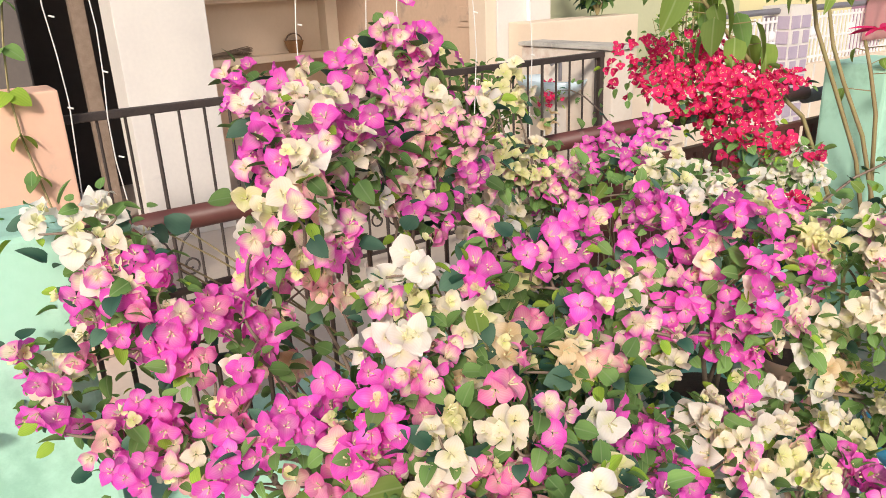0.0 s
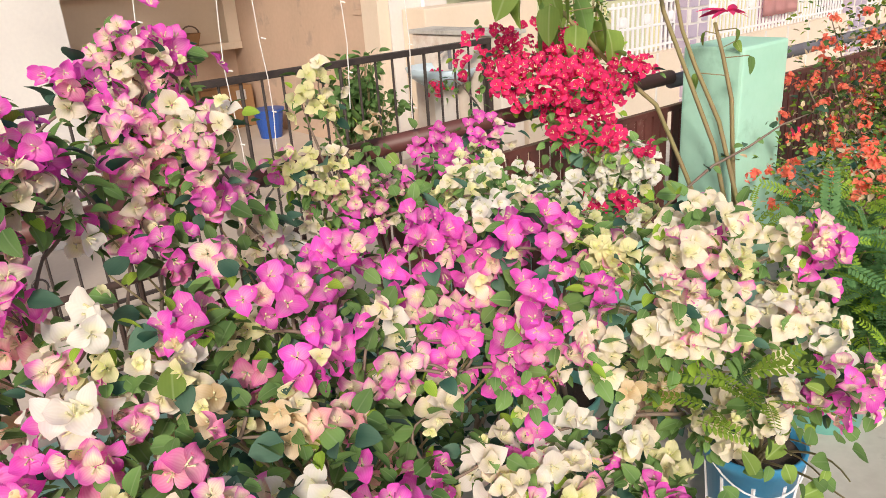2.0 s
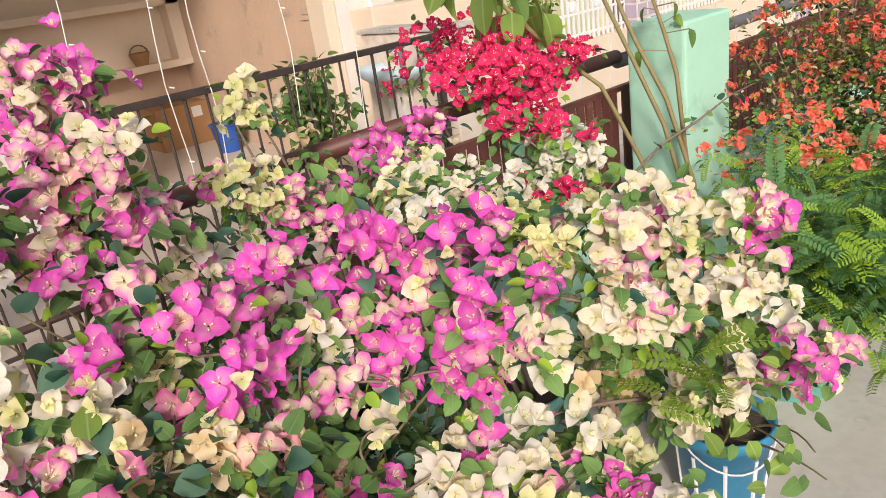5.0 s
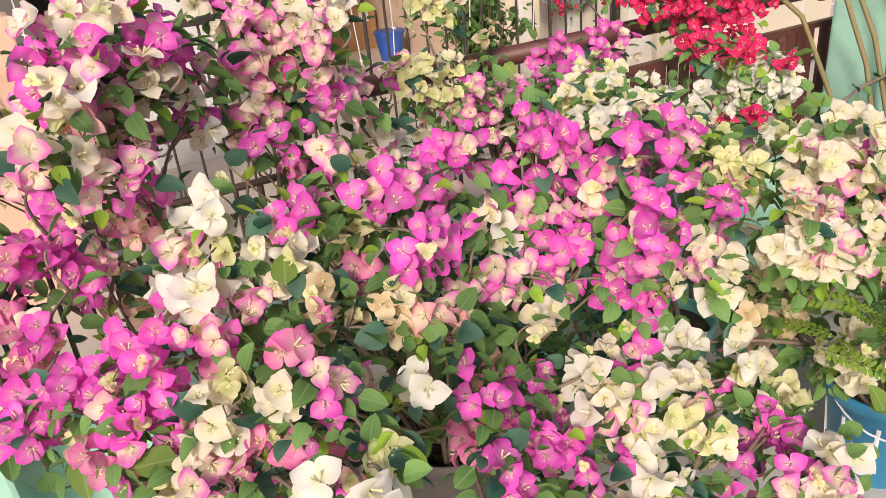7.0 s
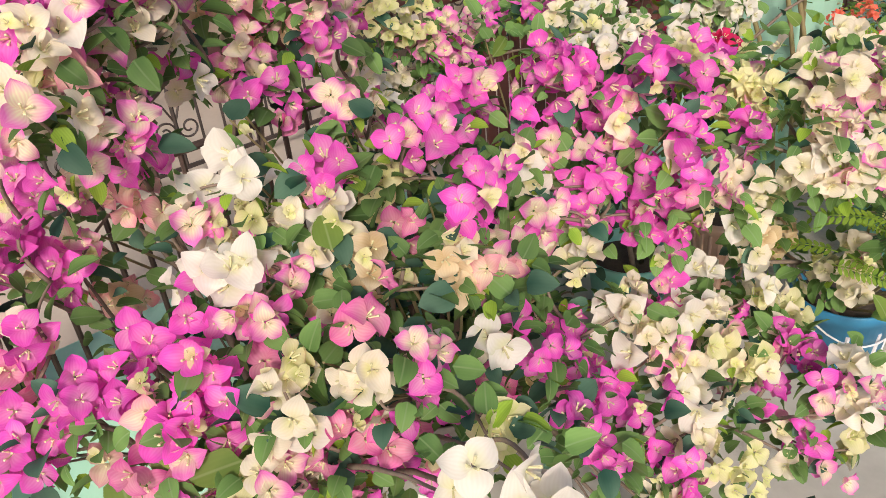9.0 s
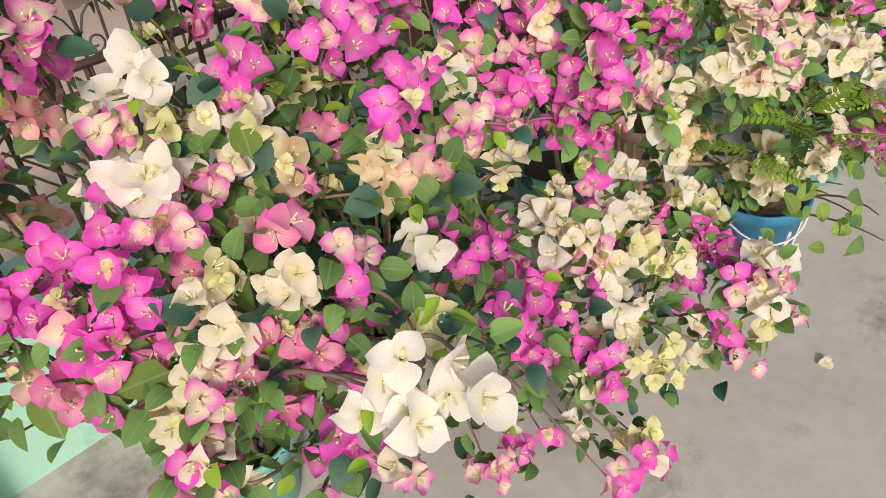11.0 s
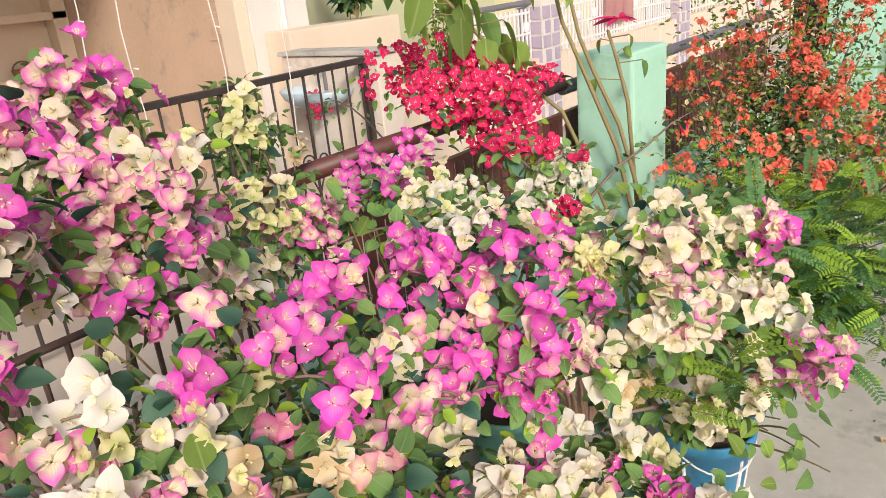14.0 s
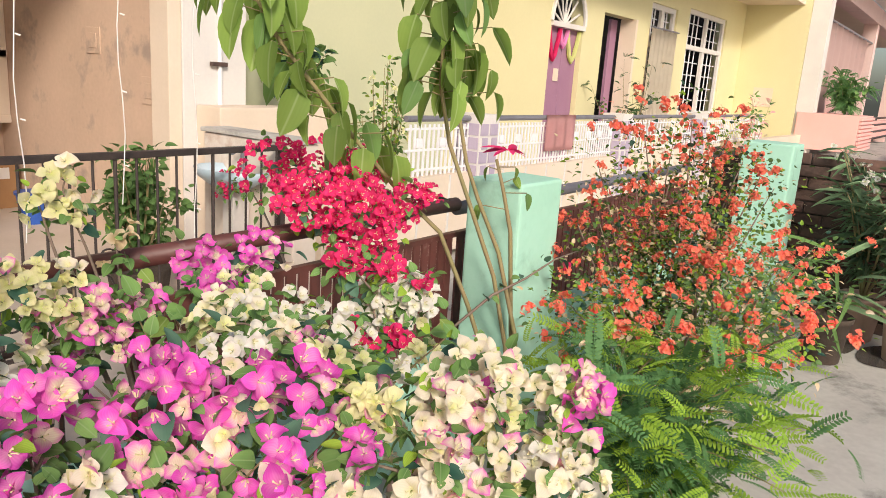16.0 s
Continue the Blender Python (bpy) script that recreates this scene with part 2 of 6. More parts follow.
TONES = {
    "m": petal("magenta_bract", (0.92, 0.46, 0.71), (0.87, 0.125, 0.63), 0.2, 0.46, edge=0.32),
    "p": petal("rose_bract", (0.90, 0.46, 0.58), (0.84, 0.16, 0.50), 0.18, 0.44),
    "pc": petal("pink_and_cream_bract", (0.93, 0.85, 0.64), (0.90, 0.24, 0.64), 0.12, 0.46, edge=0.60, blend=0.3),
    "c": petal("cream_bract", (0.80, 0.80, 0.34), (0.92, 0.84, 0.70), 0.08, 0.46, edge=0.22),
    "w": petal("white_bract", (0.80, 0.82, 0.42), (0.92, 0.88, 0.82), 0.05, 0.46, edge=0.18),
    "y": petal("pale_yellow_bract", (0.70, 0.76, 0.25), (0.90, 0.86, 0.54), 0.10, 0.48, edge=0.30),
    "pe": petal("peach_bract", (0.92, 0.78, 0.60), (0.86, 0.40, 0.48), 0.2, 0.44, edge=0.50, blend=0.4),
    "t": petal("faded_tan_bract", (0.76, 0.58, 0.34), (0.88, 0.74, 0.54), 0.15, 0.45),
    "r": petal("crimson_bract", (0.82, 0.035, 0.17), (0.86, 0.05, 0.22), 0.25, 0.42),
    "o": petal("orange_bract", (0.88, 0.30, 0.17), (0.87, 0.19, 0.16), 0.25, 0.45),
}
STAMEN = surface("pale_stamen", (0.80, 0.74, 0.44), 0.7)


# ---- building blocks ----
def mesh_of(name, bm, material, smooth=False):
    me = bpy.data.meshes.new(name)
    bm.to_mesh(me)
    bm.free()
    if smooth:
        for p in me.polygons:
            p.use_smooth = True
    me.materials.append(material)
    return me


def part(name, bm, material, parent=None, label="", smooth=False):
    ob = new(name, mesh_of(name, bm, material, smooth))
    if parent:
        ob.parent = parent
    return tagged(ob, label)


def thing(name, label, category, group="", at=(0, 0, 0)):
    ob = new(name)
    ob.location = at
    return tagged(ob, label, category, group)


def box(bm, x0, x1, y0, y1, z0, z1, bevel=0.0):
    r = bmesh.ops.create_cube(bm, size=1.0)
    for v in r["verts"]:
        v.co = Vector(((x0 + x1) / 2 + v.co.x * (x1 - x0), (y0 + y1) / 2 + v.co.y * (y1 - y0), (z0 + z1) / 2 + v.co.z * (z1 - z0)))
    if bevel:
        edges = {e for v in r["verts"] for e in v.link_edges}
        bmesh.ops.bevel(bm, geom=list(edges), offset=bevel, segments=2, affect="EDGES", profile=0.6)
    return bm


def block(x0, x1, y0, y1, z0, z1, bevel=0.0):
    return box(bmesh.new(), x0, x1, y0, y1, z0, z1, bevel)


def tube(bm, points, radii, sides=8):
    """A round bar along the points; radii one number or one a point."""
    pts = [Vector(p) for p in points]
    if not isinstance(radii, (list, tuple)):
        radii = [radii] * len(pts)
    rings, ref = [], None
    for i, p in enumerate(pts):
        d = (pts[min(i + 1, len(pts) - 1)] - pts[max(i - 1, 0)]).normalized()
        if ref is None:
            ref = Vector((0, 0, 1)) if abs(d.z) < 0.9 else Vector((1, 0, 0))
        u = d.cross(ref).normalized()
        w = u.cross(d)
        ref = w
        rings.append([bm.verts.new(p + (u * math.cos(a) + w * math.sin(a)) * radii[i]) for a in (k * math.tau / sides for k in range(sides))])
    for a, b in zip(rings, rings[1:]):
        for k in range(sides):
            bm.faces.new((a[k], a[(k + 1) % sides], b[(k + 1) % sides], b[k]))
    bm.faces.new(rings[0][::-1])
    bm.faces.new(rings[-1])
    return bm


def bar(points, radii, sides=8):
    return tube(bmesh.new(), points, radii, sides)


def scroll(bm, cx, cz, y, size, turn, flip, r=0.005):
    """A wrought-iron spiral in the plane y."""
    pts = []
    for i in range(22):
        a = i / 21 * math.tau * 1.35
        rad = size * (1 - 0.75 * i / 21)
        pts.append((cx + flip * rad * math.cos(a + turn), y, cz + rad * math.sin(a + turn)))
    tube(bm, pts, r, 6)


def setting(ob, label, category=""):
    return tagged(ob, label, category, kind="structure")


rng0 = random.Random(5)
FLOOR = 0.05

# ---- structure: own terrace ----
setting(part("ground", block(-60, 90, -60, 90, -0.5, -0.06), CONCRETE), "pale dusty concrete ground around the houses", "ground")
setting(part("floor", block(-4.0, 6.1, -4.0, 1.48, -0.055, FLOOR), CONCRETE), "grey stained concrete terrace floor", "floor")
setting(part("wall_parapet", block(-4.0, 6.1, 1.48, 1.78, -0.05, 0.39, 0.008), MINT), "low mint green painted parapet under the railing", "wall")
setting(part("wall_behind", block(-4.2, 6.2, -4.2, -4.0, -0.05, 1.1), MINT), "mint green painted parapet across the terrace", "wall")


def pillar(name, x0, x1, y0, y1, top):
    ob = setting(part(name, block(x0, x1, y0, y1, 0.0, top, 0.012), MINT), "square mint green painted masonry pillar of the railing", "pillar")
    return ob


pillar("wall_pillar", -0.02, 0.31, 1.34, 1.57, 1.075)
pillar("wall_pillar", 2.93, 3.24, 1.26, 1.49, 1.105)
pillar("wall_pillar", 5.45, 5.75, 0.875, 1.17, 1.197)


def railing(name, x0, x1, label, pipe, slats):
    r = thing(name, label, "railing")
    high = 0.95 if pipe is GREY_PIPE else 0.968
    part("handrail", bar([(x0, 1.62, high), (x1, 1.62, high)], 0.027, 14), pipe, r, smooth=True)
    if slats:
        part("top_bar", block(x0, x1, 1.61, 1.635, 0.835, 0.855), MAROON, r)
        x = x0 + 0.02
        while x < x1 - 0.03:
            part("slat", block(x, x + 0.038, 1.612, 1.622, 0.39, 0.845), MAROON, r)
            x += 0.052
    else:
        part("top_bar", bar([(x0, 1.62, 0.80), (x1, 1.62, 0.80)], 0.010), IRON, r)
        part("bottom_bar", bar([(x0, 1.62, 0.405), (x1, 1.62, 0.385)], 0.009), IRON, r)
        x = x0 + 0.04
        while x < x1 - 0.03:
            part("bar", bar([(x, 1.62, 0.405), (x, 1.62, 0.80)], 0.0065, 6), IRON, r)
            x += 0.062
    return r


railing("railing", 0.31, 1.62, "brown iron railing with a fat round handrail", MAROON, False)
railing("railing", 1.62, 3.05, "maroon slatted metal railing with a fat round handrail", MAROON, True)
railing("railing", 3.05, 5.90, "maroon slatted metal railing with a grey pipe handrail", GREY_PIPE, True)

# ---- structure: neighbouring veranda ----
setting(part("floor_neighbour", block(-4.0, 4.3, 1.9, 9.0, -0.05, 0.03), PALE_FLOOR), "pale dusty veranda floor of the neighbouring house", "floor")
setting(part("wall_neighbour_side", block(3.86, 4.10, 4.72, 7.4, 0.03, 3.3), TAN), "tan plastered side wall of the neighbouring veranda", "wall")
setting(part("wall_neighbour_back", block(-4.0, 4.1, 7.4, 7.6, 0.03, 3.3), TAN), "tan back wall of the neighbouring veranda", "wall")
setting(part("wall_neighbour_pier", block(3.805, 4.345, 4.50, 4.72, 0.03, 3.3, 0.006), WHITE), "whitewashed corner pier of the neighbouring veranda", "wall")
setting(part("wall_neighbour_reveal", block(3.70, 3.802, 4.51, 4.72, 0.03, 3.3, 0.006), CREAM), "cream painted reveal beside the white pier", "wall")
setting(part("trim_pipe", bar([(4.10, 4.485, 0.9), (4.10, 4.485, 3.3)], 0.016, 8), WHITE_METAL), "whitish drain pipe down the white pier", "pipe")
setting(part("wall_neighbour_column", block(1.10, 1.62, 4.50, 4.80, 0.03, 3.3, 0.006), WHITE), "whitewashed square veranda column", "column")
setting(part("wall_neighbour_front", block(-4.0, 0.70, 4.95, 5.1, 0.03, 3.3), SHUTTER), "grey-brown front wall beside the dark doorway", "wall")
setting(part("wall_neighbour_dark", block(-4.0, 1.5, 6.2, 6.3, 0.03, 3.3), ROOM_DARK), "near-black wall, painted as the darkness of the room behind the doorway", "wall")
setting(part("ceiling", block(-4.0, 4.36, 4.42, 7.6, 3.08, 3.45), CREAM), "cream veranda ceiling", "ceiling")
setting(part("wall_peach_pillar", block(0.12, 0.57, 3.08, 3.32, 0.0, 1.13, 0.008), PEACH), "peach painted masonry pillar with a weathered top", "pillar")
setting(part("wall_low", block(3.57, 3.76, 3.12, 3.95, 0.0, 1.02, 0.01), WORN_WHITE), "low wall with blotchy worn whitewash beside the wash basin", "wall")

rail = thing("veranda_railing", "black iron veranda railing with curled ornaments", "railing")
part("handrail", block(0.57, 3.565, 3.18, 3.22, 0.985, 1.018, 0.004), DARK_IRON, rail)
part("bottom_bar", block(0.57, 3.565, 3.19, 3.21, 0.12, 0.135), DARK_IRON, rail)
part("post", block(3.53, 3.565, 3.185, 3.215, 0.03, 0.985), DARK_IRON, rail)
for i in range(27):
    x = 0.70 + i * 0.108
    if i % 5 == 2:
        part("bar", bar([(x, 3.2, 0.12), (x, 3.2, 0.99)], 0.009, 6), DARK_IRON, rail)
        orn = bmesh.new()
        for f in (-1, 1):
            scroll(orn, x + f * 0.055, 0.52, 3.2, 0.05, 0.0 if f < 0 else math.pi, 1)
            scroll(orn, x + f * 0.055, 0.30, 3.2, 0.05, 0.0 if f < 0 else math.pi, 1)
            tube(orn, [(x, 3.2, 0.33), (x + f * 0.04, 3.2, 0.42), (x + f * 0.095, 3.2, 0.47)], 0.005, 6)
        part("scroll_ornament", orn, DARK_IRON, rail, "curled wrought-iron ornament")
    else:
        part("bar", bar([(x, 3.2, 0.12), (x, 3.2, 0.99)], 0.0065, 6), DARK_IRON, rail)

# shelf niche, wall fittings and things on the veranda
shelf = thing("wall_shelf", "cream plastered wall shelf with two boards", "shelf")
for z in (0.78, 1.36):
    part("board", block(1.9, 4.0 - 0.14, 7.20, 7.395, z, z + 0.07, 0.006), CREAM, shelf)
part("side_panel", block(3.72, 3.855, 7.20, 7.395, 0.85, 1.9, 0.006), CREAM, shelf)
part("back_panel", block(1.9, 3.72, 7.375, 7.395, 0.85, 1.9), CREAM, shelf)
bk = thing("basket", "small brown wicker basket on the shelf", "basket")
bm = bmesh.new()
bmesh.ops.create_cone(bm, cap_ends=True, segments=18, radius1=0.06, radius2=0.10, depth=0.12, matrix=Matrix.Translation((3.37, 7.27, 0.91)))
part("body", bm, CARDBOARD, bk)
part("handle", bar([(3.37 + 0.09 * math.cos(a), 7.27, 0.96 + 0.08 * math.sin(a)) for a in (math.pi * k / 8 for k in range(9))], 0.008, 6), BARK, bk)
bro = thing("broom", "brown grass broom lying on the shelf", "broom")
bm = bmesh.new()
for k in range(40):
    a = (k / 40 - 0.5) * 0.5
    tube(bm, [(2.35, 7.27, 0.87), (2.35 + 0.55, 7.27 + a * 0.3, 0.86 + rng0.uniform(0.0, 0.09))], [0.006, 0.002], 4)
part("bristles", bm, BARK, bro)
part("handle", bar([(1.95, 7.27, 0.87), (2.37, 7.27, 0.875)], 0.018), BARK, bro)
for yy, zz in ((5.73, 1.55), (4.98, 1.21)):
    so = thing("socket_box", "square plastered-in wall socket", "socket", "wall sockets")
    part("frame", block(3.850, 3.859, yy - 0.10, yy + 0.10, zz - 0.10, zz + 0.10, 0.003), TAN, so)
    part("plate", block(3.842, 3.850, yy - 0.055, yy + 0.055, zz - 0.055, zz + 0.055, 0.002), TAN, so)
ct = thing("carton", "brown cardboard carton with a white label by the wall", "box")
part("body", block(3.26, 3.80, 7.0, 7.38, 0.03, 0.44, 0.004), CARDBOARD, ct)
part("label", block(3.62, 3.72, 6.994, 7.0, 0.30, 0.40), WHITE, ct)
bu = thing("bucket", "bright blue plastic bucket on the veranda floor", "bucket")
bm = bmesh.new()
bmesh.ops.create_cone(bm, cap_ends=True, segments=26, radius1=0.10, radius2=0.14, depth=0.26, matrix=Matrix.Translation((3.6, 6.3, 0.16)))
part("body", bm, BLUE, bu, smooth=False)
bm = bmesh.new()
bmesh.ops.create_cone(bm, cap_ends=True, segments=26, radius1=0.15, radius2=0.15, depth=0.02, matrix=Matrix.Translation((3.6, 6.3, 0.285)))
part("rim", bm, BLUE, bu)

# wash basin on the low wall
bs = thing("wash_basin", "pale blue ceramic wash basin with a tap", "basin")
bm = bmesh.new()
prof = [(0.05, 0.66), (0.18, 0.68), (0.28, 0.73), (0.315, 0.78), (0.30, 0.785), (0.26, 0.745), (0.15, 0.71), (0.01, 0.70)]
rings = [[bm.verts.new((3.47 + 0.60 * r * math.cos(a), 3.55 + r * math.sin(a) * 0.85, z + 0.06)) for a in (k * math.tau / 32 for k in range(32))] for r, z in prof]
for a, b in zip(rings, rings[1:]):
    for k in range(32):
        bm.faces.new((a[k], a[(k + 1) % 32], b[(k + 1) % 32], b[k]))
part("bowl", bm, SINK, bs, smooth=True)
part("tap", bar([(3.55, 3.55, 0.82), (3.55, 3.55, 0.93), (3.52, 3.55, 0.95), (3.47, 3.55, 0.93)], 0.012), GREY_PIPE, bs, "dull metal tap")
part("bracket", block(3.44, 3.565, 3.50, 3.60, 0.40, 0.725, 0.01), WHITE, bs)
setting(part("trim_wall_top", block(3.555, 3.775, 3.10, 3.97, 1.024, 1.05, 0.006), CONCRETE), "grey weathered cement coping of the low wall", "coping")
bt = thing("iron_bracket", "rusty iron bracket on the white pier", "bracket")
part("bar", block(4.02, 4.15, 4.46, 4.497, 1.42, 1.45, 0.003), IRON, bt)
cable = thing("overhead_cable", "thin dark cable stretched before the veranda", "cable")
part("wire", bar([(-4.0, 3.10, 3.02), (0, 3.10, 3.0), (2, 3.10, 2.99), (3.4, 3.12, 3.01), (3.8, 4.50, 3.06)], 0.006, 5), DARK_IRON, cable)
part("post", bar([(-4.0, 3.10, -0.06), (-4.0, 3.10, 3.05)], 0.02, 8), GREY_PIPE, cable)
# hanging cords with small lights along the veranda front
for k, x in enumerate((0.59, 0.735, 1.555, 1.90, 2.08, 2.52, 2.90)):
    co = thing("light_string", "thin white cord of small lamps hanging before the veranda", "light string", "hanging light strings")
    z1 = 0.55 + 0.12 * (k % 3)
    part("cord", bar([(x + 0.012 * math.sin(i * 1.3 + k), 3.10, 3.0 - (3.0 - z1) * i / 14) for i in range(15)], 0.0026, 5), STRING, co)
    for z in [z1 + 0.18 + 0.33 * j for j in range(7)]:
        part("lamp", bar([(x + 0.004, 3.10, z), (x + 0.022, 3.092, z - 0.006)], 0.0035, 5), STRING, co)
# doorway of the veranda
setting(part("trim_door", block(0.97, 1.055, 4.97, 5.05, 0.03, 2.5, 0.004), BARK), "dark wooden door frame", "door frame")
for k in range(3):
    sh = setting(part("door_shutter", block(0.34, 0.69, 4.925, 4.945, 0.3 + k * 0.62, 0.86 + k * 0.62, 0.006), SHUTTER), "grey-brown shutter panel", "shutter")

# ---- structure: yellow house and beyond ----
def wall_with_openings(name, x0, x1, y0, y1, z1, holes, material, label):
    """A wall along x with rectangular openings (xa, xb, za, zb), in order of x."""
    bm = bmesh.new()
    x = x0
    for xa, xb, za, zb in holes:
        box(bm, x, xa, y0, y1, 0, z1)
        if za > 0:
            box(bm, xa, xb, y0, y1, 0, za)
        box(bm, xa, xb, y0, y1, zb, z1)
        x = xb
    box(bm, x, x1, y0, y1, 0, z1)
    return setting(part(name, bm, material), label, "wall")


wall_with_openings("wall_yellow_front", 4.2, 20.2, 5.2, 5.42, 3.62, [(10.28, 11.28, 0, 2.86), (12.0, 13.3, 0, 2.62), (13.95, 15.3, 1.0, 3.0), (16.0, 18.55, 1.05, 3.12)], YELLOW, "yellow painted front of the next house with doors and windows")
setting(part("wall_olive_front", block(4.2, 7.64, 5.06, 5.196, 0.0, 3.61), OLIVE), "pale olive wall beside the yellow front", "wall")
setting(part("wall_yellow_rooms", block(9.5, 34.0, 6.6, 6.7, 0, 3.8), ROOM_DARK), "near-black wall, painted as the darkness of the rooms behind the openings", "wall")
setting(part("wall_yellow_side", block(20.0, 20.3, 3.75, 5.2, 0.0, 3.9), YELLOW), "yellow painted side wall", "wall")
setting(part("ceiling_yellow", block(4.2, 20.3, 3.9, 5.4, 3.62, 3.8), CREAM), "porch ceiling of the yellow house", "ceiling")
setting(part("wall_yellow_upper", block(4.2, 20.3, 3.9, 4.1, 3.81, 6.5), PALE_YELLOW), "pale yellow upper storey", "wall")
setting(part("wall_yellow_parapet", block(4.2, 20.0, 3.52, 3.70, 0.0, 0.66), CREAM), "cream parapet under the white railing", "wall")
setting(part("wall_ledge", block(3.90, 5.05, 4.22, 4.49, 0.0, 1.15, 0.01), CREAM), "cream planter wall beside the yellow house", "wall")
for x in [4.4 + 0.42 * k for k in range(24)]:
    setting(part("trim_joint", block(x, x + 0.02, 3.508, 3.519, 0.0, 0.66), WHITE), "white joint strip on the parapet", "trim")

d1 = setting(part("door_1", block(10.30, 10.78, 5.27, 5.31, 0, 2.26, 0.004), PURPLE), "purple double door under a fanlight arch", "door")
part("door_leaf", block(10.79, 11.26, 5.27, 5.31, 0, 2.26, 0.004), PURPLE, d1)
part("sign", block(10.58, 10.72, 5.255, 5.268, 1.50, 1.68), CREAM, d1, "small cream plate")
fan = bmesh.new()
for k in range(9):
    a = math.pi * k / 8
    tube(fan, [(10.78, 5.26, 2.30), (10.78 + 0.49 * math.cos(a), 5.26, 2.30 + 0.52 * math.sin(a))], 0.016, 6)
part("fanlight_bars", fan, WHITE, d1, "white radiating fanlight bars")
part("fanlight_sill", block(10.26, 11.30, 5.16, 5.27, 2.26, 2.33), WHITE, d1)
arch = bmesh.new()
pts = [(10.78 + 0.53 * math.cos(math.pi * k / 16), 5.185, 2.33 + 0.56 * math.sin(math.pi * k / 16)) for k in range(17)]
tube(arch, pts, 0.035, 6)
part("arch_frame", arch, WHITE, d1)
bm = bmesh.new()
for sx in (-1, 1):
    vs = [bm.verts.new((10.78 + sx * 0.56, 5.195, 2.33)), bm.verts.new((10.78 + sx * 0.56, 5.195, 2.93))]
    arcp = [bm.verts.new((10.78 + sx * 0.52 * math.cos(a), 5.195, 2.33 + 0.55 * math.sin(a))) for a in (math.pi / 2 * k / 8 for k in range(9))]
    top = bm.verts.new((10.78, 5.195, 2.93))
    bm.faces.new([vs[0]] + arcp + [top, vs[1]])
part("arch_spandrel", bm, YELLOW, d1)
ga = thing("door_garland", "red, pink and yellow paper garland over the purple door", "garland")
for nm, mm, xa, xb, zz in (("red_swag", TONES["r"], 10.30, 10.62, 0.42), ("pink_swag", TONES["m"], 10.62, 10.86, 0.22), ("yellow_swag", TONES["y"], 10.86, 11.24, 0.42)):
    part(nm, bar([(xa + (xb - xa) * i / 10, 5.235, 2.24 - zz * math.sin(math.pi * i / 10) - 0.02 * (i % 2)) for i in range(11)], 0.035, 6), mm, ga)
d2 = setting(part("door_2", block(13.22, 13.30, 5.16, 5.45, 0, 2.62), CREAM), "open doorway with a dark purple door leaf", "door")
part("door_leaf", block(12.95, 13.2, 5.5, 5.55, 0, 2.6), PURPLE, d2)


def window(name, x0, x1, z0, z1, label):
    w = setting(part(name, block(x0, x1, 5.24, 5.30, z1 - 0.09, z1), WHITE), label, "window")
    part("sill", block(x0 - 0.05, x1 + 0.05, 5.14, 5.30, z0 - 0.06, z0 + 0.03), WHITE, w)
    for x in (x0, (x0 + x1) / 2 - 0.06, x1 - 0.12):
        part("frame", block(x, x + 0.12, 5.24, 5.30, z0, z1 - 0.09), WHITE, w)
    zt = z0 + (z1 - z0) * 0.62
    part("transom", block(x0, x1, 5.235, 5.305, zt, zt + 0.09), WHITE, w)
    for a, b in ((x0 + 0.12, (x0 + x1) / 2 - 0.06), ((x0 + x1) / 2 + 0.06, x1 - 0.12)):
        for k in range(1, 4):
            x = a + (b - a) * k / 4
            part("grille_bar", bar([(x, 5.33, z0), (x, 5.33, z1)], 0.014, 5), WHITE_METAL, w)
        for k in range(1, 8):
            z = z0 + (z1 - z0) * k / 8
            part("grille_bar", bar([(a, 5.33, z), (b, 5.33, z)], 0.012, 5), WHITE_METAL, w)
    return w


window("window_1", 16.0, 18.55, 1.05, 3.12, "white framed window with an iron grille")
window("window_2", 13.95, 15.3, 1.0, 3.0, "white framed window behind a drawn curtain")


def cloth(x0, x1, y, z0, z1, folds, depth):
    bm = bmesh.new()
    n = folds * 8
    cols = [[bm.verts.new((x0 + (x1 - x0) * i / n, y + depth * math.sin(i * math.tau / 8) * (0.4 + 0.6 * (1 - j / 6)), z0 + (z1 - z0) * j / 6)) for j in range(7)] for i in range(n + 1)]
    for a, b in zip(cols, cols[1:]):
        for j in range(6):
            bm.faces.new((a[j], b[j], b[j + 1], a[j + 1]))
    bmesh.ops.solidify(bm, geom=list(bm.faces), thickness=0.004)
    return bm


cu = thing("curtain", "beige cloth curtain hanging in the window", "curtain")
part("cloth", cloth(13.9, 15.2, 5.13, 0.6, 2.55, 6, 0.04), CURTAIN, cu, smooth=True)
part("rod", bar([(13.85, 5.13, 2.57), (15.3, 5.13, 2.57)], 0.015), GREY_PIPE, cu)
nb = thing("notice_board", "pale paper notice on the yellow side wall", "notice")
part("sheet", block(19.985, 19.996, 4.3, 4.75, 1.25, 1.7), CREAM, nb)

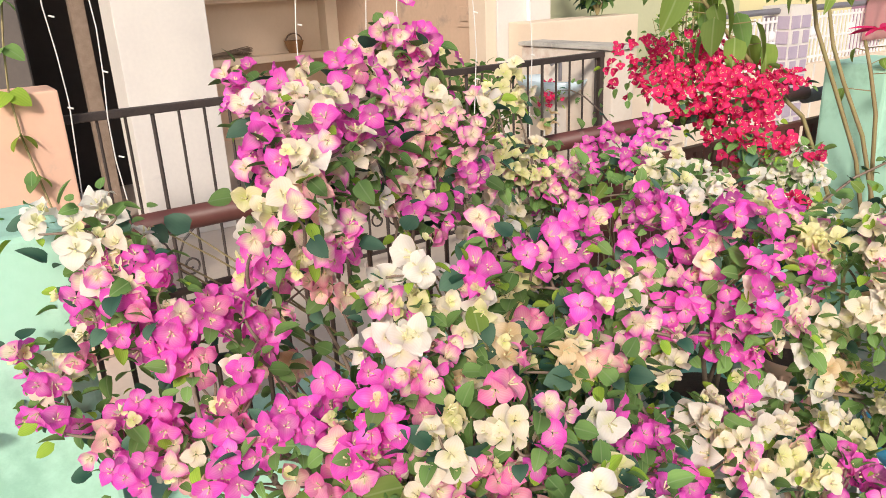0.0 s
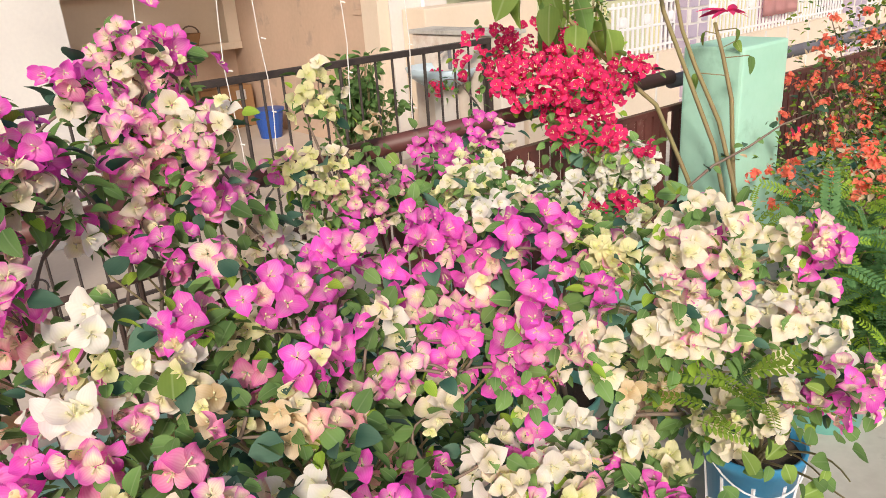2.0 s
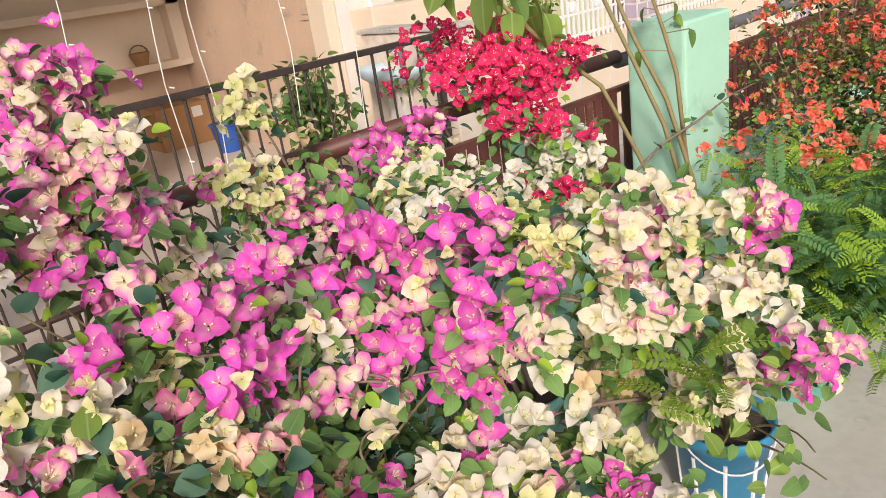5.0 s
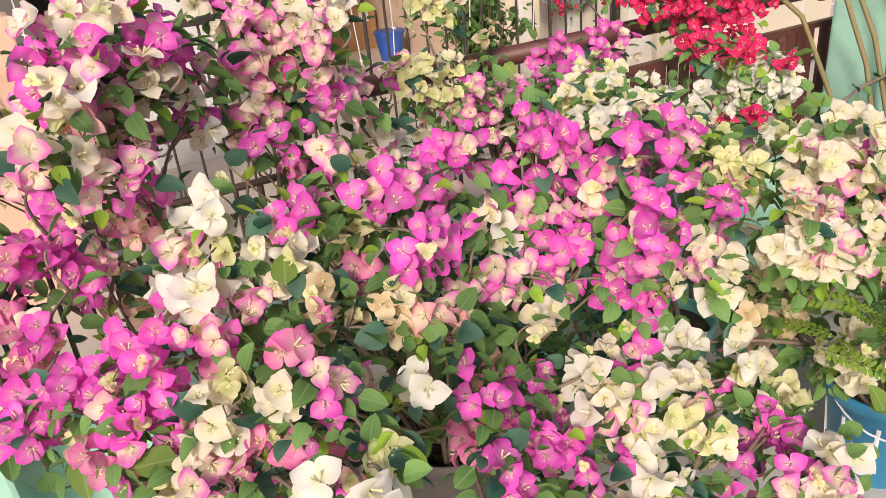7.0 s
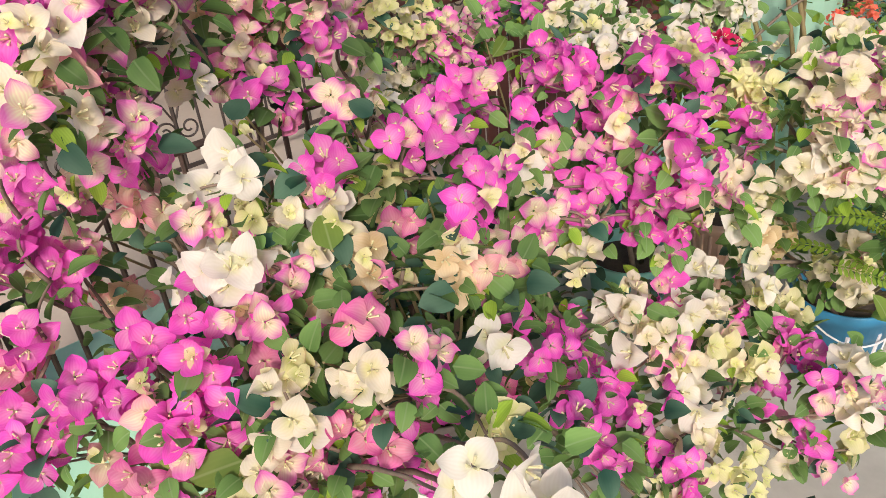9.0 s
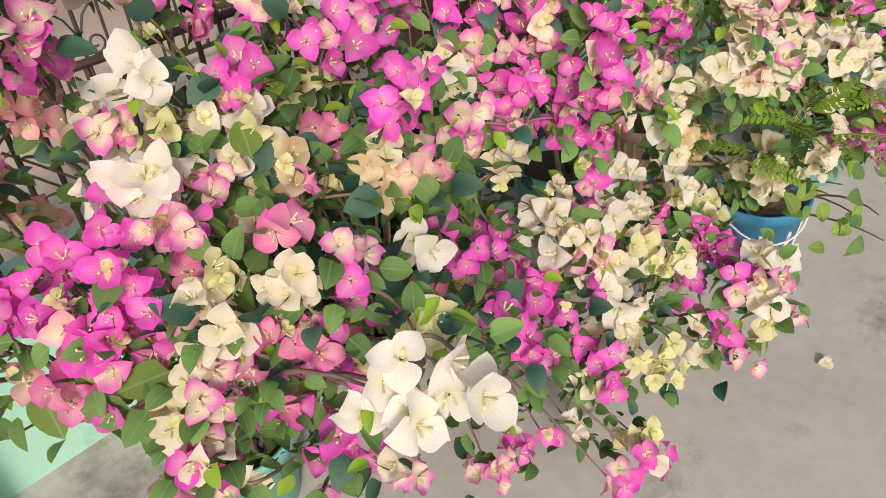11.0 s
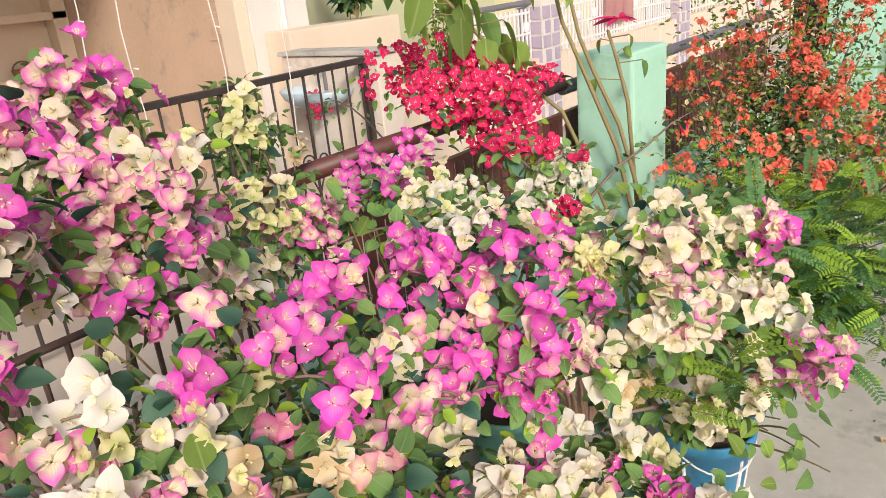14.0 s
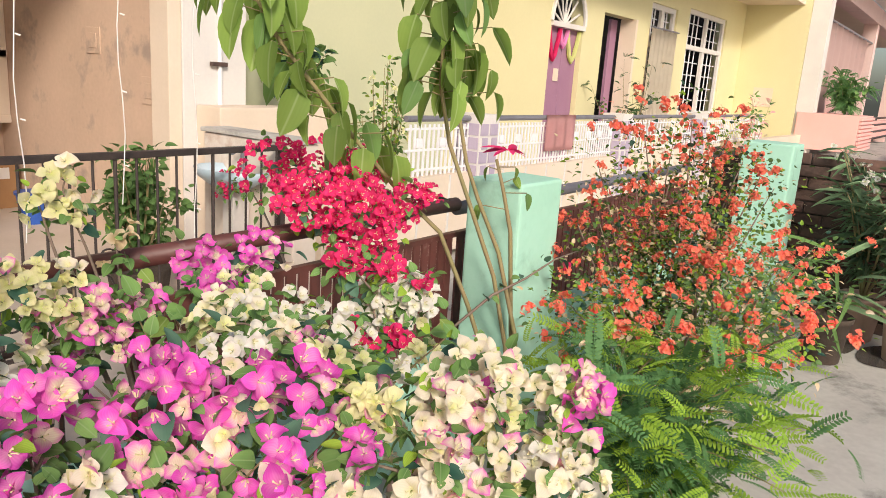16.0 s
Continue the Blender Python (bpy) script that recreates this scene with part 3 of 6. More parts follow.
# white railing of the yellow house
wr = thing("white_railing", "white painted metal railing with a grey handrail", "railing")
part("handrail", bar([(5.15, 3.6, 1.12), (16.5, 3.6, 1.12)], 0.025, 10), GREY_PIPE, wr)
for z in (0.70, 0.86, 1.03):
    part("rail_bar", block(5.15, 16.5, 3.592, 3.608, z, z + 0.018), WHITE_METAL, wr)
k = 0
x = 5.2
while x < 16.4:
    part("baluster", block(x, x + 0.022, 3.594, 3.606, 0.66, 1.075), WHITE_METAL, wr)
    if k % 5 == 2:
        part("rosette", block(x - 0.03, x + 0.052, 3.588, 3.612, 0.885, 0.965, 0.02), WHITE_METAL, wr)
    x += 0.062 if x < 9.0 else 0.11
    k += 1
for x0 in (6.02, 9.1, 12.1):
    po = thing("tiled_post", "square post clad in lilac and white tiles", "post", "tiled posts")
    part("core", block(x0, x0 + 0.30, 3.48, 3.74, 0.0, 1.16), WHITE, po)
    for r in range(9):
        for c in range(2):
            o = 0.07 if r % 2 else 0.0
            part("tile", block(x0 + 0.008 + c * 0.15 - 0.0 + (o if c == 0 else o - 0.0) * 0.5, x0 + 0.008 + c * 0.15 + 0.115, 3.470, 3.479, 0.02 + r * 0.12, 0.12 + r * 0.12), LILAC, po)
            part("tile", block(x0 - 0.009, x0 - 0.001, 3.49 + c * 0.125, 3.59 + c * 0.125, 0.02 + r * 0.12, 0.12 + r * 0.12), LILAC, po)
tw = thing("towel", "pink towel hanging over the white railing", "towel")
part("cloth", cloth(7.35, 8.0, 3.56, 0.78, 1.15, 3, 0.015), PINK_CLOTH, tw, smooth=True)

# pink house
pk = thing("pink_house", "pink house with open porch, columns and a curtain", "house")
part("parapet", block(20.0, 22.4, 2.35, 3.68, 0.35, 1.2, 0.01), PINK, pk)
for k in range(9):
    part("ridge", block(20.02, 22.4, 2.30, 2.345, 0.38 + k * 0.09, 0.44 + k * 0.09), PINK, pk)
# porch gloom painted on as a near-black wall
part("back_wall", block(20.31, 46, 5.6, 5.8, 0, 4.5), ROOM_DARK, pk)
part("porch_ceiling", block(20.31, 46, 3.75, 5.6, 4.4, 4.5), CREAM, pk)
for x in (20.05, 28.2, 36.5):
    part("column", block(x, x + 0.45, 3.35, 3.74, 0.0, 3.95), WHITE if x < 21 else PALE_PINK, pk)
part("beam", block(20.0, 46, 3.3, 3.74, 3.95, 4.4), PALE_PINK, pk)
part("balcony", block(20.0, 46, 2.5, 3.3, 4.41, 4.62, 0.02), WHITE, pk, "white balcony slab")
part("upper_wall", block(20.0, 46, 3.0, 3.3, 4.63, 7.5), CREAM, pk)
part("low_wall", block(22.41, 46, 3.3, 3.5, 0.3, 0.9), PINK, pk)
part("curtain", cloth(20.8, 27.0, 3.42, 0.9, 3.35, 7, 0.07), PALE_PINK, pk, "pale pink curtain", smooth=True)
part("curtain_rod", bar([(20.5, 3.42, 3.37), (28.2, 3.42, 3.37)], 0.03, 6), GREY_PIPE, pk)
for k in range(4):
    part("rail_bar", bar([(22.5, 2.4, 0.6 + k * 0.18), (30, 2.4, 0.6 + k * 0.18)], 0.03, 6), DARK_IRON, pk)
part("side_wall", block(46, 47, -8, 3.3, 0, 8.5), PALE_PINK, pk)
part("terrace_wall", block(22.4, 46, 1.0, 1.2, 0.0, 0.8), PINK, pk)

# brick boundary wall, closing the terrace
bw = setting(part("wall_brick", block(5.905, 6.1, -4.0, 1.47, 0.0, 1.11), MORTAR), "dark weathered brick boundary wall", "wall")
brick_meshes = []
for v in range(4):
    bm = block(-0.012, 0.03, -0.112, 0.112, -0.034, 0.034, 0.006)
    for vert in bm.verts:
        vert.co += Vector((rng0.uniform(-0.006, 0.006), rng0.uniform(-0.005, 0.005), rng0.uniform(-0.004, 0.004)))
    brick_meshes.append(mesh_of("brick", bm, BRICK))
for r in range(14):
    for c in range(16):
        y = 1.42 - c * 0.237 - (0.118 if r % 2 else 0)
        ob = new("brick", rng0.choice(brick_meshes))
        ob.parent = bw
        ob.location = (5.902 + rng0.uniform(-0.006, 0.006), y - 0.1, FLOOR + 0.04 + r * 0.0775)

TALL_LEFT_A = [
    (0.630, 1.107, 1.252, 0.038, 'c'), (0.645, 1.002, 1.222, 0.029, 'm'), (0.727, 1.028, 1.222, 0.030, 'm'), (0.589, 0.985, 1.204, 0.021, 'm'),
    (0.582, 0.977, 1.183, 0.020, 'c'), (0.600, 1.080, 1.180, 0.033, 'm'), (0.693, 1.009, 1.179, 0.037, 'c'), (0.600, 1.050, 1.160, 0.016, 'c'),
    (0.546, 0.909, 1.152, 0.024, 'c'), (0.629, 1.013, 1.148, 0.029, 'pc'), (0.621, 0.983, 1.131, 0.027, 'pe'), (0.640, 1.070, 1.120, 0.026, 'pc'),
    (0.550, 1.050, 1.120, 0.025, 'c'), (0.770, 1.176, 1.093, 0.030, 'm'), (0.582, 0.962, 1.080, 0.035, 'pc'), (0.627, 0.967, 1.071, 0.021, 'm'),
    (0.600, 1.010, 1.060, 0.016, 'c'), (0.650, 1.030, 1.040, 0.023, 'pc'), (0.650, 1.050, 0.970, 0.027, 'pe'),
]
TALL_LEFT_B = [
    (0.450, 1.060, 0.960, 0.017, 'm'),
]
CROWN_RIGHT_A = [
    (0.970, 1.330, 1.330, 0.032, 'pc'), (1.010, 1.300, 1.310, 0.028, 'm'), (1.038, 1.352, 1.304, 0.036, 'm'), (0.973, 1.419, 1.294, 0.046, 'pc'),
    (0.960, 1.350, 1.290, 0.023, 'c'), (1.020, 1.290, 1.290, 0.025, 'pc'), (0.947, 1.425, 1.282, 0.031, 'm'), (0.973, 1.358, 1.230, 0.041, 'c'),
    (1.022, 1.281, 1.229, 0.030, 'm'), (0.933, 1.334, 1.222, 0.026, 'c'), (0.890, 1.230, 1.220, 0.025, 'pc'), (1.024, 1.107, 1.215, 0.023, 'c'),
    (0.991, 1.221, 1.213, 0.022, 'c'), (0.744, 1.072, 1.208, 0.024, 'm'), (0.953, 1.336, 1.189, 0.032, 'm'), (0.933, 1.233, 1.182, 0.033, 'pc'),
    (0.869, 1.180, 1.180, 0.037, 'pc'), (0.963, 1.166, 1.179, 0.029, 'pc'), (0.976, 1.065, 1.161, 0.033, 'pc'),
]
CROWN_RIGHT_B = [
    (0.860, 1.210, 1.150, 0.023, 't'), (0.950, 1.190, 1.130, 0.024, 'p'), (0.860, 1.140, 1.070, 0.029, 'pc'), (0.625, 1.185, 0.956, 0.026, 'p'),
]
SPRIGS_HIGH = [
    (0.926, 1.144, 1.128, 0.032, 'pe'), (0.960, 1.190, 1.110, 0.023, 'pc'), (0.963, 1.096, 1.103, 0.028, 'pc'), (1.000, 1.140, 1.090, 0.032, 'pc'),
    (0.890, 1.166, 1.083, 0.029, 'pc'), (1.081, 1.174, 1.067, 0.031, 'pc'), (0.887, 1.086, 1.036, 0.037, 'm'), (0.943, 0.996, 1.021, 0.027, 'pc'),
    (1.113, 1.232, 0.966, 0.042, 'c'), (0.940, 0.920, 0.940, 0.011, 'y'), (0.950, 0.890, 0.930, 0.013, 'y'), (1.100, 1.210, 0.920, 0.026, 'pc'),
    (1.151, 1.245, 0.914, 0.030, 'c'), (1.400, 1.460, 0.820, 0.037, 'c'),
]
FENCE_SPRIGS_A = [
    (1.348, 1.357, 1.038, 0.032, 'y'), (1.292, 1.362, 1.014, 0.047, 'y'), (1.408, 0.900, 1.006, 0.035, 'w'), (1.510, 1.090, 1.000, 0.026, 'c'),
    (1.476, 0.788, 0.989, 0.024, 'y'), (1.305, 1.316, 0.987, 0.037, 'y'), (1.600, 1.110, 0.980, 0.025, 'w'), (1.881, 1.405, 0.978, 0.053, 'm'),
    (1.629, 1.177, 0.974, 0.042, 'y'), (1.371, 1.295, 0.969, 0.037, 'pc'), (1.330, 1.340, 0.960, 0.032, 'pc'), (1.410, 1.340, 0.950, 0.027, 'm'),
    (1.808, 1.524, 0.949, 0.058, 'm'), (1.501, 1.128, 0.941, 0.036, 'y'), (1.470, 1.320, 0.940, 0.022, 'pc'), (1.597, 0.842, 0.934, 0.033, 'y'),
    (1.750, 1.164, 0.933, 0.032, 'w'), (2.045, 1.102, 0.929, 0.058, 'w'), (1.517, 0.714, 0.923, 0.030, 'y'),
]
FENCE_SPRIGS_B = [
    (1.750, 1.070, 0.910, 0.025, 'w'), (2.030, 1.010, 0.910, 0.030, 'w'), (2.072, 1.087, 0.909, 0.061, 'w'), (2.081, 1.058, 0.903, 0.044, 'w'),
    (1.290, 1.350, 0.900, 0.026, 'c'), (1.430, 1.280, 0.900, 0.023, 'pc'), (1.660, 1.010, 0.900, 0.025, 'pc'), (1.960, 1.090, 0.900, 0.030, 'w'),
    (1.822, 1.144, 0.882, 0.040, 'w'), (1.430, 1.430, 0.860, 0.027, 'c'), (2.030, 1.140, 0.846, 0.042, 'w'), (1.932, 0.915, 0.823, 0.037, 'y'),
]
MAGENTA_MIDDLE_A = [
    (1.255, 0.901, 0.990, 0.046, 'm'), (1.356, 0.781, 0.985, 0.033, 'm'), (1.130, 0.956, 0.983, 0.045, 'm'), (1.381, 0.719, 0.979, 0.046, 'm'),
    (1.297, 0.865, 0.964, 0.040, 'm'), (1.310, 0.920, 0.960, 0.039, 'm'), (1.440, 0.850, 0.940, 0.040, 'm'), (1.195, 0.898, 0.937, 0.030, 'm'),
    (1.350, 0.830, 0.930, 0.028, 'pc'), (1.521, 0.719, 0.915, 0.029, 'c'), (1.322, 0.801, 0.910, 0.038, 'pc'), (1.317, 0.700, 0.908, 0.037, 'm'),
    (1.215, 0.839, 0.894, 0.024, 'pc'), (1.260, 0.830, 0.890, 0.025, 'pc'), (1.153, 0.880, 0.888, 0.030, 'w'), (1.305, 0.669, 0.865, 0.035, 'm'),
    (1.159, 0.829, 0.864, 0.028, 'w'), (1.220, 0.787, 0.859, 0.038, 'm'), (1.118, 0.771, 0.854, 0.028, 'pc'),
]
MAGENTA_MIDDLE_B = [
    (1.280, 0.730, 0.840, 0.032, 'm'), (1.421, 0.653, 0.834, 0.031, 'c'), (1.059, 0.812, 0.821, 0.025, 'c'), (1.190, 0.760, 0.820, 0.016, 'pc'),
    (1.361, 0.655, 0.813, 0.032, 'pc'), (1.310, 0.710, 0.800, 0.031, 'm'), (1.214, 0.790, 0.796, 0.022, 'c'), (1.403, 0.633, 0.791, 0.023, 'c'),
    (1.293, 0.750, 0.785, 0.036, 'm'), (1.318, 0.707, 0.747, 0.022, 'm'),
]
MIDDLE_SHOOTS_A = [
    (0.939, 0.859, 1.004, 0.033, 'm'), (0.856, 0.936, 0.990, 0.020, 'p'), (0.828, 0.880, 0.977, 0.029, 'm'), (1.013, 0.872, 0.974, 0.029, 'pc'),
    (1.150, 0.990, 0.960, 0.032, 'm'), (0.949, 0.762, 0.941, 0.030, 'm'), (0.893, 0.904, 0.938, 0.026, 'y'), (1.110, 0.980, 0.920, 0.023, 'pc'),
    (1.100, 0.830, 0.920, 0.018, 'c'), (1.033, 0.814, 0.917, 0.029, 'm'), (0.884, 0.830, 0.913, 0.016, 'p'), (0.922, 0.744, 0.907, 0.023, 'm'),
    (0.821, 0.807, 0.901, 0.020, 't'), (1.110, 1.100, 0.880, 0.036, 'm'), (0.896, 0.738, 0.878, 0.026, 't'), (0.944, 0.697, 0.866, 0.017, 'pe'),
    (0.801, 0.809, 0.860, 0.022, 't'), (1.040, 0.760, 0.840, 0.011, 'pc'), (0.980, 0.720, 0.840, 0.013, 'pe'),
]
MIDDLE_SHOOTS_B = [
    (0.886, 0.668, 0.811, 0.024, 'w'), (1.069, 0.834, 0.631, 0.029, 'pe'),
]
CREAM_MIDDLE = [
    (0.784, 0.990, 1.026, 0.020, 'c'), (0.833, 1.015, 1.026, 0.024, 'w'), (0.714, 0.877, 1.021, 0.035, 'w'), (0.690, 0.920, 1.010, 0.014, 'w'),
    (0.749, 0.835, 0.990, 0.018, 'y'), (0.789, 0.828, 0.973, 0.030, 'w'), (0.720, 0.880, 0.970, 0.014, 'y'), (0.670, 0.910, 0.970, 0.017, 'pc'),
    (0.635, 0.851, 0.959, 0.022, 'w'), (0.739, 0.841, 0.955, 0.023, 't'), (0.677, 0.836, 0.954, 0.029, 'w'), (0.660, 0.974, 0.951, 0.028, 'pc'),
    (0.765, 0.800, 0.941, 0.024, 'w'), (0.650, 0.890, 0.940, 0.018, 'w'), (0.643, 0.821, 0.932, 0.023, 'w'), (0.790, 0.840, 0.920, 0.018, 'w'),
    (0.727, 0.840, 0.906, 0.028, 'pc'), (0.680, 0.840, 0.880, 0.014, 'pc'), (0.860, 0.800, 0.850, 0.013, 't'),
]
BLUE_POT_A = [
    (1.616, 0.577, 0.970, 0.039, 'c'), (1.600, 0.650, 0.970, 0.039, 'c'), (1.701, 0.653, 0.960, 0.034, 'c'), (1.550, 0.591, 0.946, 0.028, 'c'),
    (1.649, 0.592, 0.931, 0.036, 'pc'), (1.635, 0.644, 0.929, 0.030, 'c'), (1.781, 0.623, 0.922, 0.035, 'c'), (1.515, 0.722, 0.919, 0.027, 'y'),
    (1.791, 0.650, 0.915, 0.048, 'c'), (1.531, 0.674, 0.913, 0.023, 'y'), (1.689, 0.607, 0.902, 0.030, 'pc'), (1.883, 0.527, 0.898, 0.032, 'c'),
    (1.508, 0.579, 0.893, 0.025, 'c'), (1.897, 0.521, 0.891, 0.035, 'pc'), (1.525, 0.555, 0.891, 0.029, 'pc'), (1.430, 0.643, 0.891, 0.025, 'm'),
    (1.700, 0.582, 0.883, 0.031, 'y'), (1.835, 0.563, 0.877, 0.039, 'c'), (1.910, 0.504, 0.854, 0.043, 'm'),
]
BLUE_POT_B = [
    (1.528, 0.573, 0.845, 0.038, 'c'), (1.528, 0.578, 0.830, 0.036, 'c'), (1.847, 0.668, 0.830, 0.036, 'pc'), (1.531, 0.565, 0.826, 0.032, 'c'),
    (1.677, 0.545, 0.824, 0.025, 'c'), (1.573, 0.530, 0.823, 0.030, 'c'), (1.572, 0.545, 0.821, 0.034, 'c'), (1.841, 0.544, 0.816, 0.032, 'c'),
    (1.586, 0.532, 0.801, 0.028, 'pc'), (1.798, 0.515, 0.799, 0.034, 'c'), (1.811, 0.506, 0.791, 0.029, 'c'), (1.860, 0.475, 0.781, 0.032, 'c'),
    (1.771, 0.478, 0.769, 0.031, 'c'), (1.800, 0.435, 0.748, 0.035, 'w'), (1.803, 0.439, 0.745, 0.034, 'w'), (1.710, 0.547, 0.741, 0.020, 'y'),
    (1.735, 0.558, 0.738, 0.023, 'y'), (1.724, 0.501, 0.704, 0.024, 'c'), (1.750, 0.360, 0.700, 0.036, 'pc'),
]
BLUE_POT_C = [
    (1.510, 0.630, 0.690, 0.018, 't'), (1.641, 0.722, 0.681, 0.029, 'y'), (1.671, 0.734, 0.662, 0.033, 'y'), (1.694, 0.471, 0.651, 0.031, 'c'),
    (1.861, 0.386, 0.643, 0.036, 'pc'), (1.894, 0.359, 0.638, 0.027, 'pc'), (1.881, 0.379, 0.636, 0.031, 'pc'), (1.323, 0.724, 0.628, 0.035, 'm'),
    (1.792, 0.422, 0.626, 0.033, 'm'), (1.403, 0.721, 0.620, 0.034, 'w'), (1.708, 0.479, 0.614, 0.026, 'c'), (1.673, 0.559, 0.581, 0.037, 'c'),
    (1.718, 0.550, 0.580, 0.026, 'c'), (1.715, 0.716, 0.565, 0.031, 't'), (1.712, 0.717, 0.564, 0.026, 't'), (1.720, 0.717, 0.561, 0.029, 't'),
    (1.693, 0.558, 0.558, 0.039, 'c'), (1.697, 0.567, 0.546, 0.032, 'c'),
]
LOW_FRONT_A = [
    (1.150, 0.767, 0.756, 0.027, 'c'), (0.990, 0.660, 0.740, 0.029, 'm'), (0.960, 0.590, 0.690, 0.016, 'm'), (1.220, 0.710, 0.660, 0.028, 'c'),
    (1.127, 0.738, 0.656, 0.024, 'm'), (1.050, 0.640, 0.640, 0.030, 'm'), (0.960, 0.550, 0.640, 0.017, 'm'), (1.052, 0.713, 0.634, 0.037, 'm'),
    (1.257, 0.734, 0.623, 0.039, 'w'), (1.296, 0.674, 0.613, 0.034, 'w'), (1.360, 0.630, 0.610, 0.030, 'c'), (1.204, 0.648, 0.607, 0.036, 'c'),
    (1.314, 0.602, 0.600, 0.037, 'c'), (1.460, 0.620, 0.600, 0.032, 'w'), (1.314, 0.550, 0.571, 0.034, 'y'), (1.113, 0.683, 0.566, 0.037, 'm'),
    (1.442, 0.661, 0.562, 0.028, 'pc'), (1.023, 0.581, 0.549, 0.022, 'm'), (1.141, 0.628, 0.546, 0.039, 'm'),
]
LOW_FRONT_B = [
    (1.250, 0.589, 0.542, 0.036, 'w'), (1.031, 0.796, 0.538, 0.033, 'p'), (1.487, 0.621, 0.526, 0.032, 'c'), (1.426, 0.435, 0.522, 0.032, 'pc'),
    (1.590, 0.688, 0.518, 0.043, 'c'), (1.520, 0.590, 0.510, 0.022, 'y'), (1.210, 0.550, 0.510, 0.023, 'c'), (1.480, 0.554, 0.502, 0.033, 'm'),
    (1.444, 0.431, 0.496, 0.029, 'w'), (1.531, 0.458, 0.491, 0.026, 'w'), (1.374, 0.522, 0.488, 0.022, 'm'), (1.500, 0.545, 0.488, 0.031, 'm'),
    (1.591, 0.615, 0.486, 0.029, 'y'), (1.550, 0.483, 0.483, 0.033, 'w'), (1.126, 0.590, 0.480, 0.022, 'm'), (1.433, 0.426, 0.474, 0.027, 'c'),
    (1.477, 0.401, 0.452, 0.028, 'pc'), (1.150, 0.545, 0.451, 0.027, 'm'), (1.223, 0.490, 0.442, 0.029, 'y'),
]
LOW_FRONT_C = [
    (1.121, 0.551, 0.432, 0.016, 'c'), (1.374, 0.460, 0.425, 0.033, 'm'), (1.429, 0.399, 0.420, 0.020, 'y'), (1.369, 0.431, 0.391, 0.035, 'pc'),
]
LOW_MIDDLE_A = [
    (0.665, 0.804, 0.902, 0.022, 'pc'), (0.729, 0.711, 0.894, 0.017, 'p'), (0.751, 0.631, 0.894, 0.021, 'pc'), (0.708, 0.643, 0.865, 0.024, 'c'),
    (0.648, 0.737, 0.858, 0.021, 'y'), (0.673, 0.807, 0.853, 0.021, 'p'), (0.751, 0.526, 0.847, 0.015, 'y'), (0.748, 0.619, 0.838, 0.024, 'm'),
    (0.634, 0.697, 0.838, 0.027, 'c'), (0.593, 0.774, 0.834, 0.030, 'm'), (0.750, 0.810, 0.830, 0.018, 'm'), (0.596, 0.786, 0.821, 0.024, 'm'),
    (0.820, 0.720, 0.810, 0.015, 'c'), (0.670, 0.670, 0.810, 0.013, 'p'), (0.603, 0.710, 0.775, 0.022, 'pc'), (0.653, 0.718, 0.773, 0.024, 'pc'),
    (0.704, 0.693, 0.761, 0.026, 'p'), (0.586, 0.735, 0.754, 0.014, 'y'), (0.639, 0.706, 0.752, 0.019, 'c'),
]
LOW_MIDDLE_B = [
    (0.614, 0.706, 0.741, 0.016, 'pc'), (0.570, 0.723, 0.726, 0.017, 'c'), (0.763, 0.644, 0.720, 0.015, 'pe'), (0.580, 0.697, 0.708, 0.023, 'pc'),
    (0.660, 0.780, 0.700, 0.023, 'c'), (0.558, 0.698, 0.690, 0.017, 'm'), (0.600, 0.760, 0.680, 0.022, 'c'), (0.656, 0.703, 0.677, 0.021, 'm'),
    (0.749, 0.766, 0.667, 0.019, 'pe'), (0.763, 0.709, 0.663, 0.023, 'm'), (0.705, 0.723, 0.659, 0.018, 'pc'), (0.711, 0.538, 0.653, 0.018, 'pc'),
    (0.706, 0.604, 0.653, 0.022, 'm'), (0.598, 0.693, 0.634, 0.024, 'c'), (0.784, 0.785, 0.633, 0.020, 'p'), (0.677, 0.650, 0.611, 0.026, 'm'),
]
LOW_LEFT = [
    (0.465, 1.190, 0.924, 0.036, 'm'), (0.616, 0.864, 0.892, 0.032, 'm'), (0.597, 0.791, 0.881, 0.025, 'm'), (0.546, 0.822, 0.845, 0.023, 'pe'),
    (0.565, 0.908, 0.840, 0.033, 'm'), (0.526, 0.775, 0.831, 0.023, 'm'), (0.470, 0.880, 0.830, 0.022, 'm'), (0.535, 0.855, 0.828, 0.023, 'm'),
    (0.532, 0.791, 0.816, 0.021, 'm'), (0.503, 0.910, 0.815, 0.034, 'm'), (0.444, 0.920, 0.792, 0.028, 'm'), (0.380, 1.000, 0.780, 0.015, 'c'),
    (0.495, 0.791, 0.773, 0.026, 'p'), (0.477, 0.858, 0.773, 0.015, 'pe'), (0.515, 0.774, 0.760, 0.022, 'm'),
]
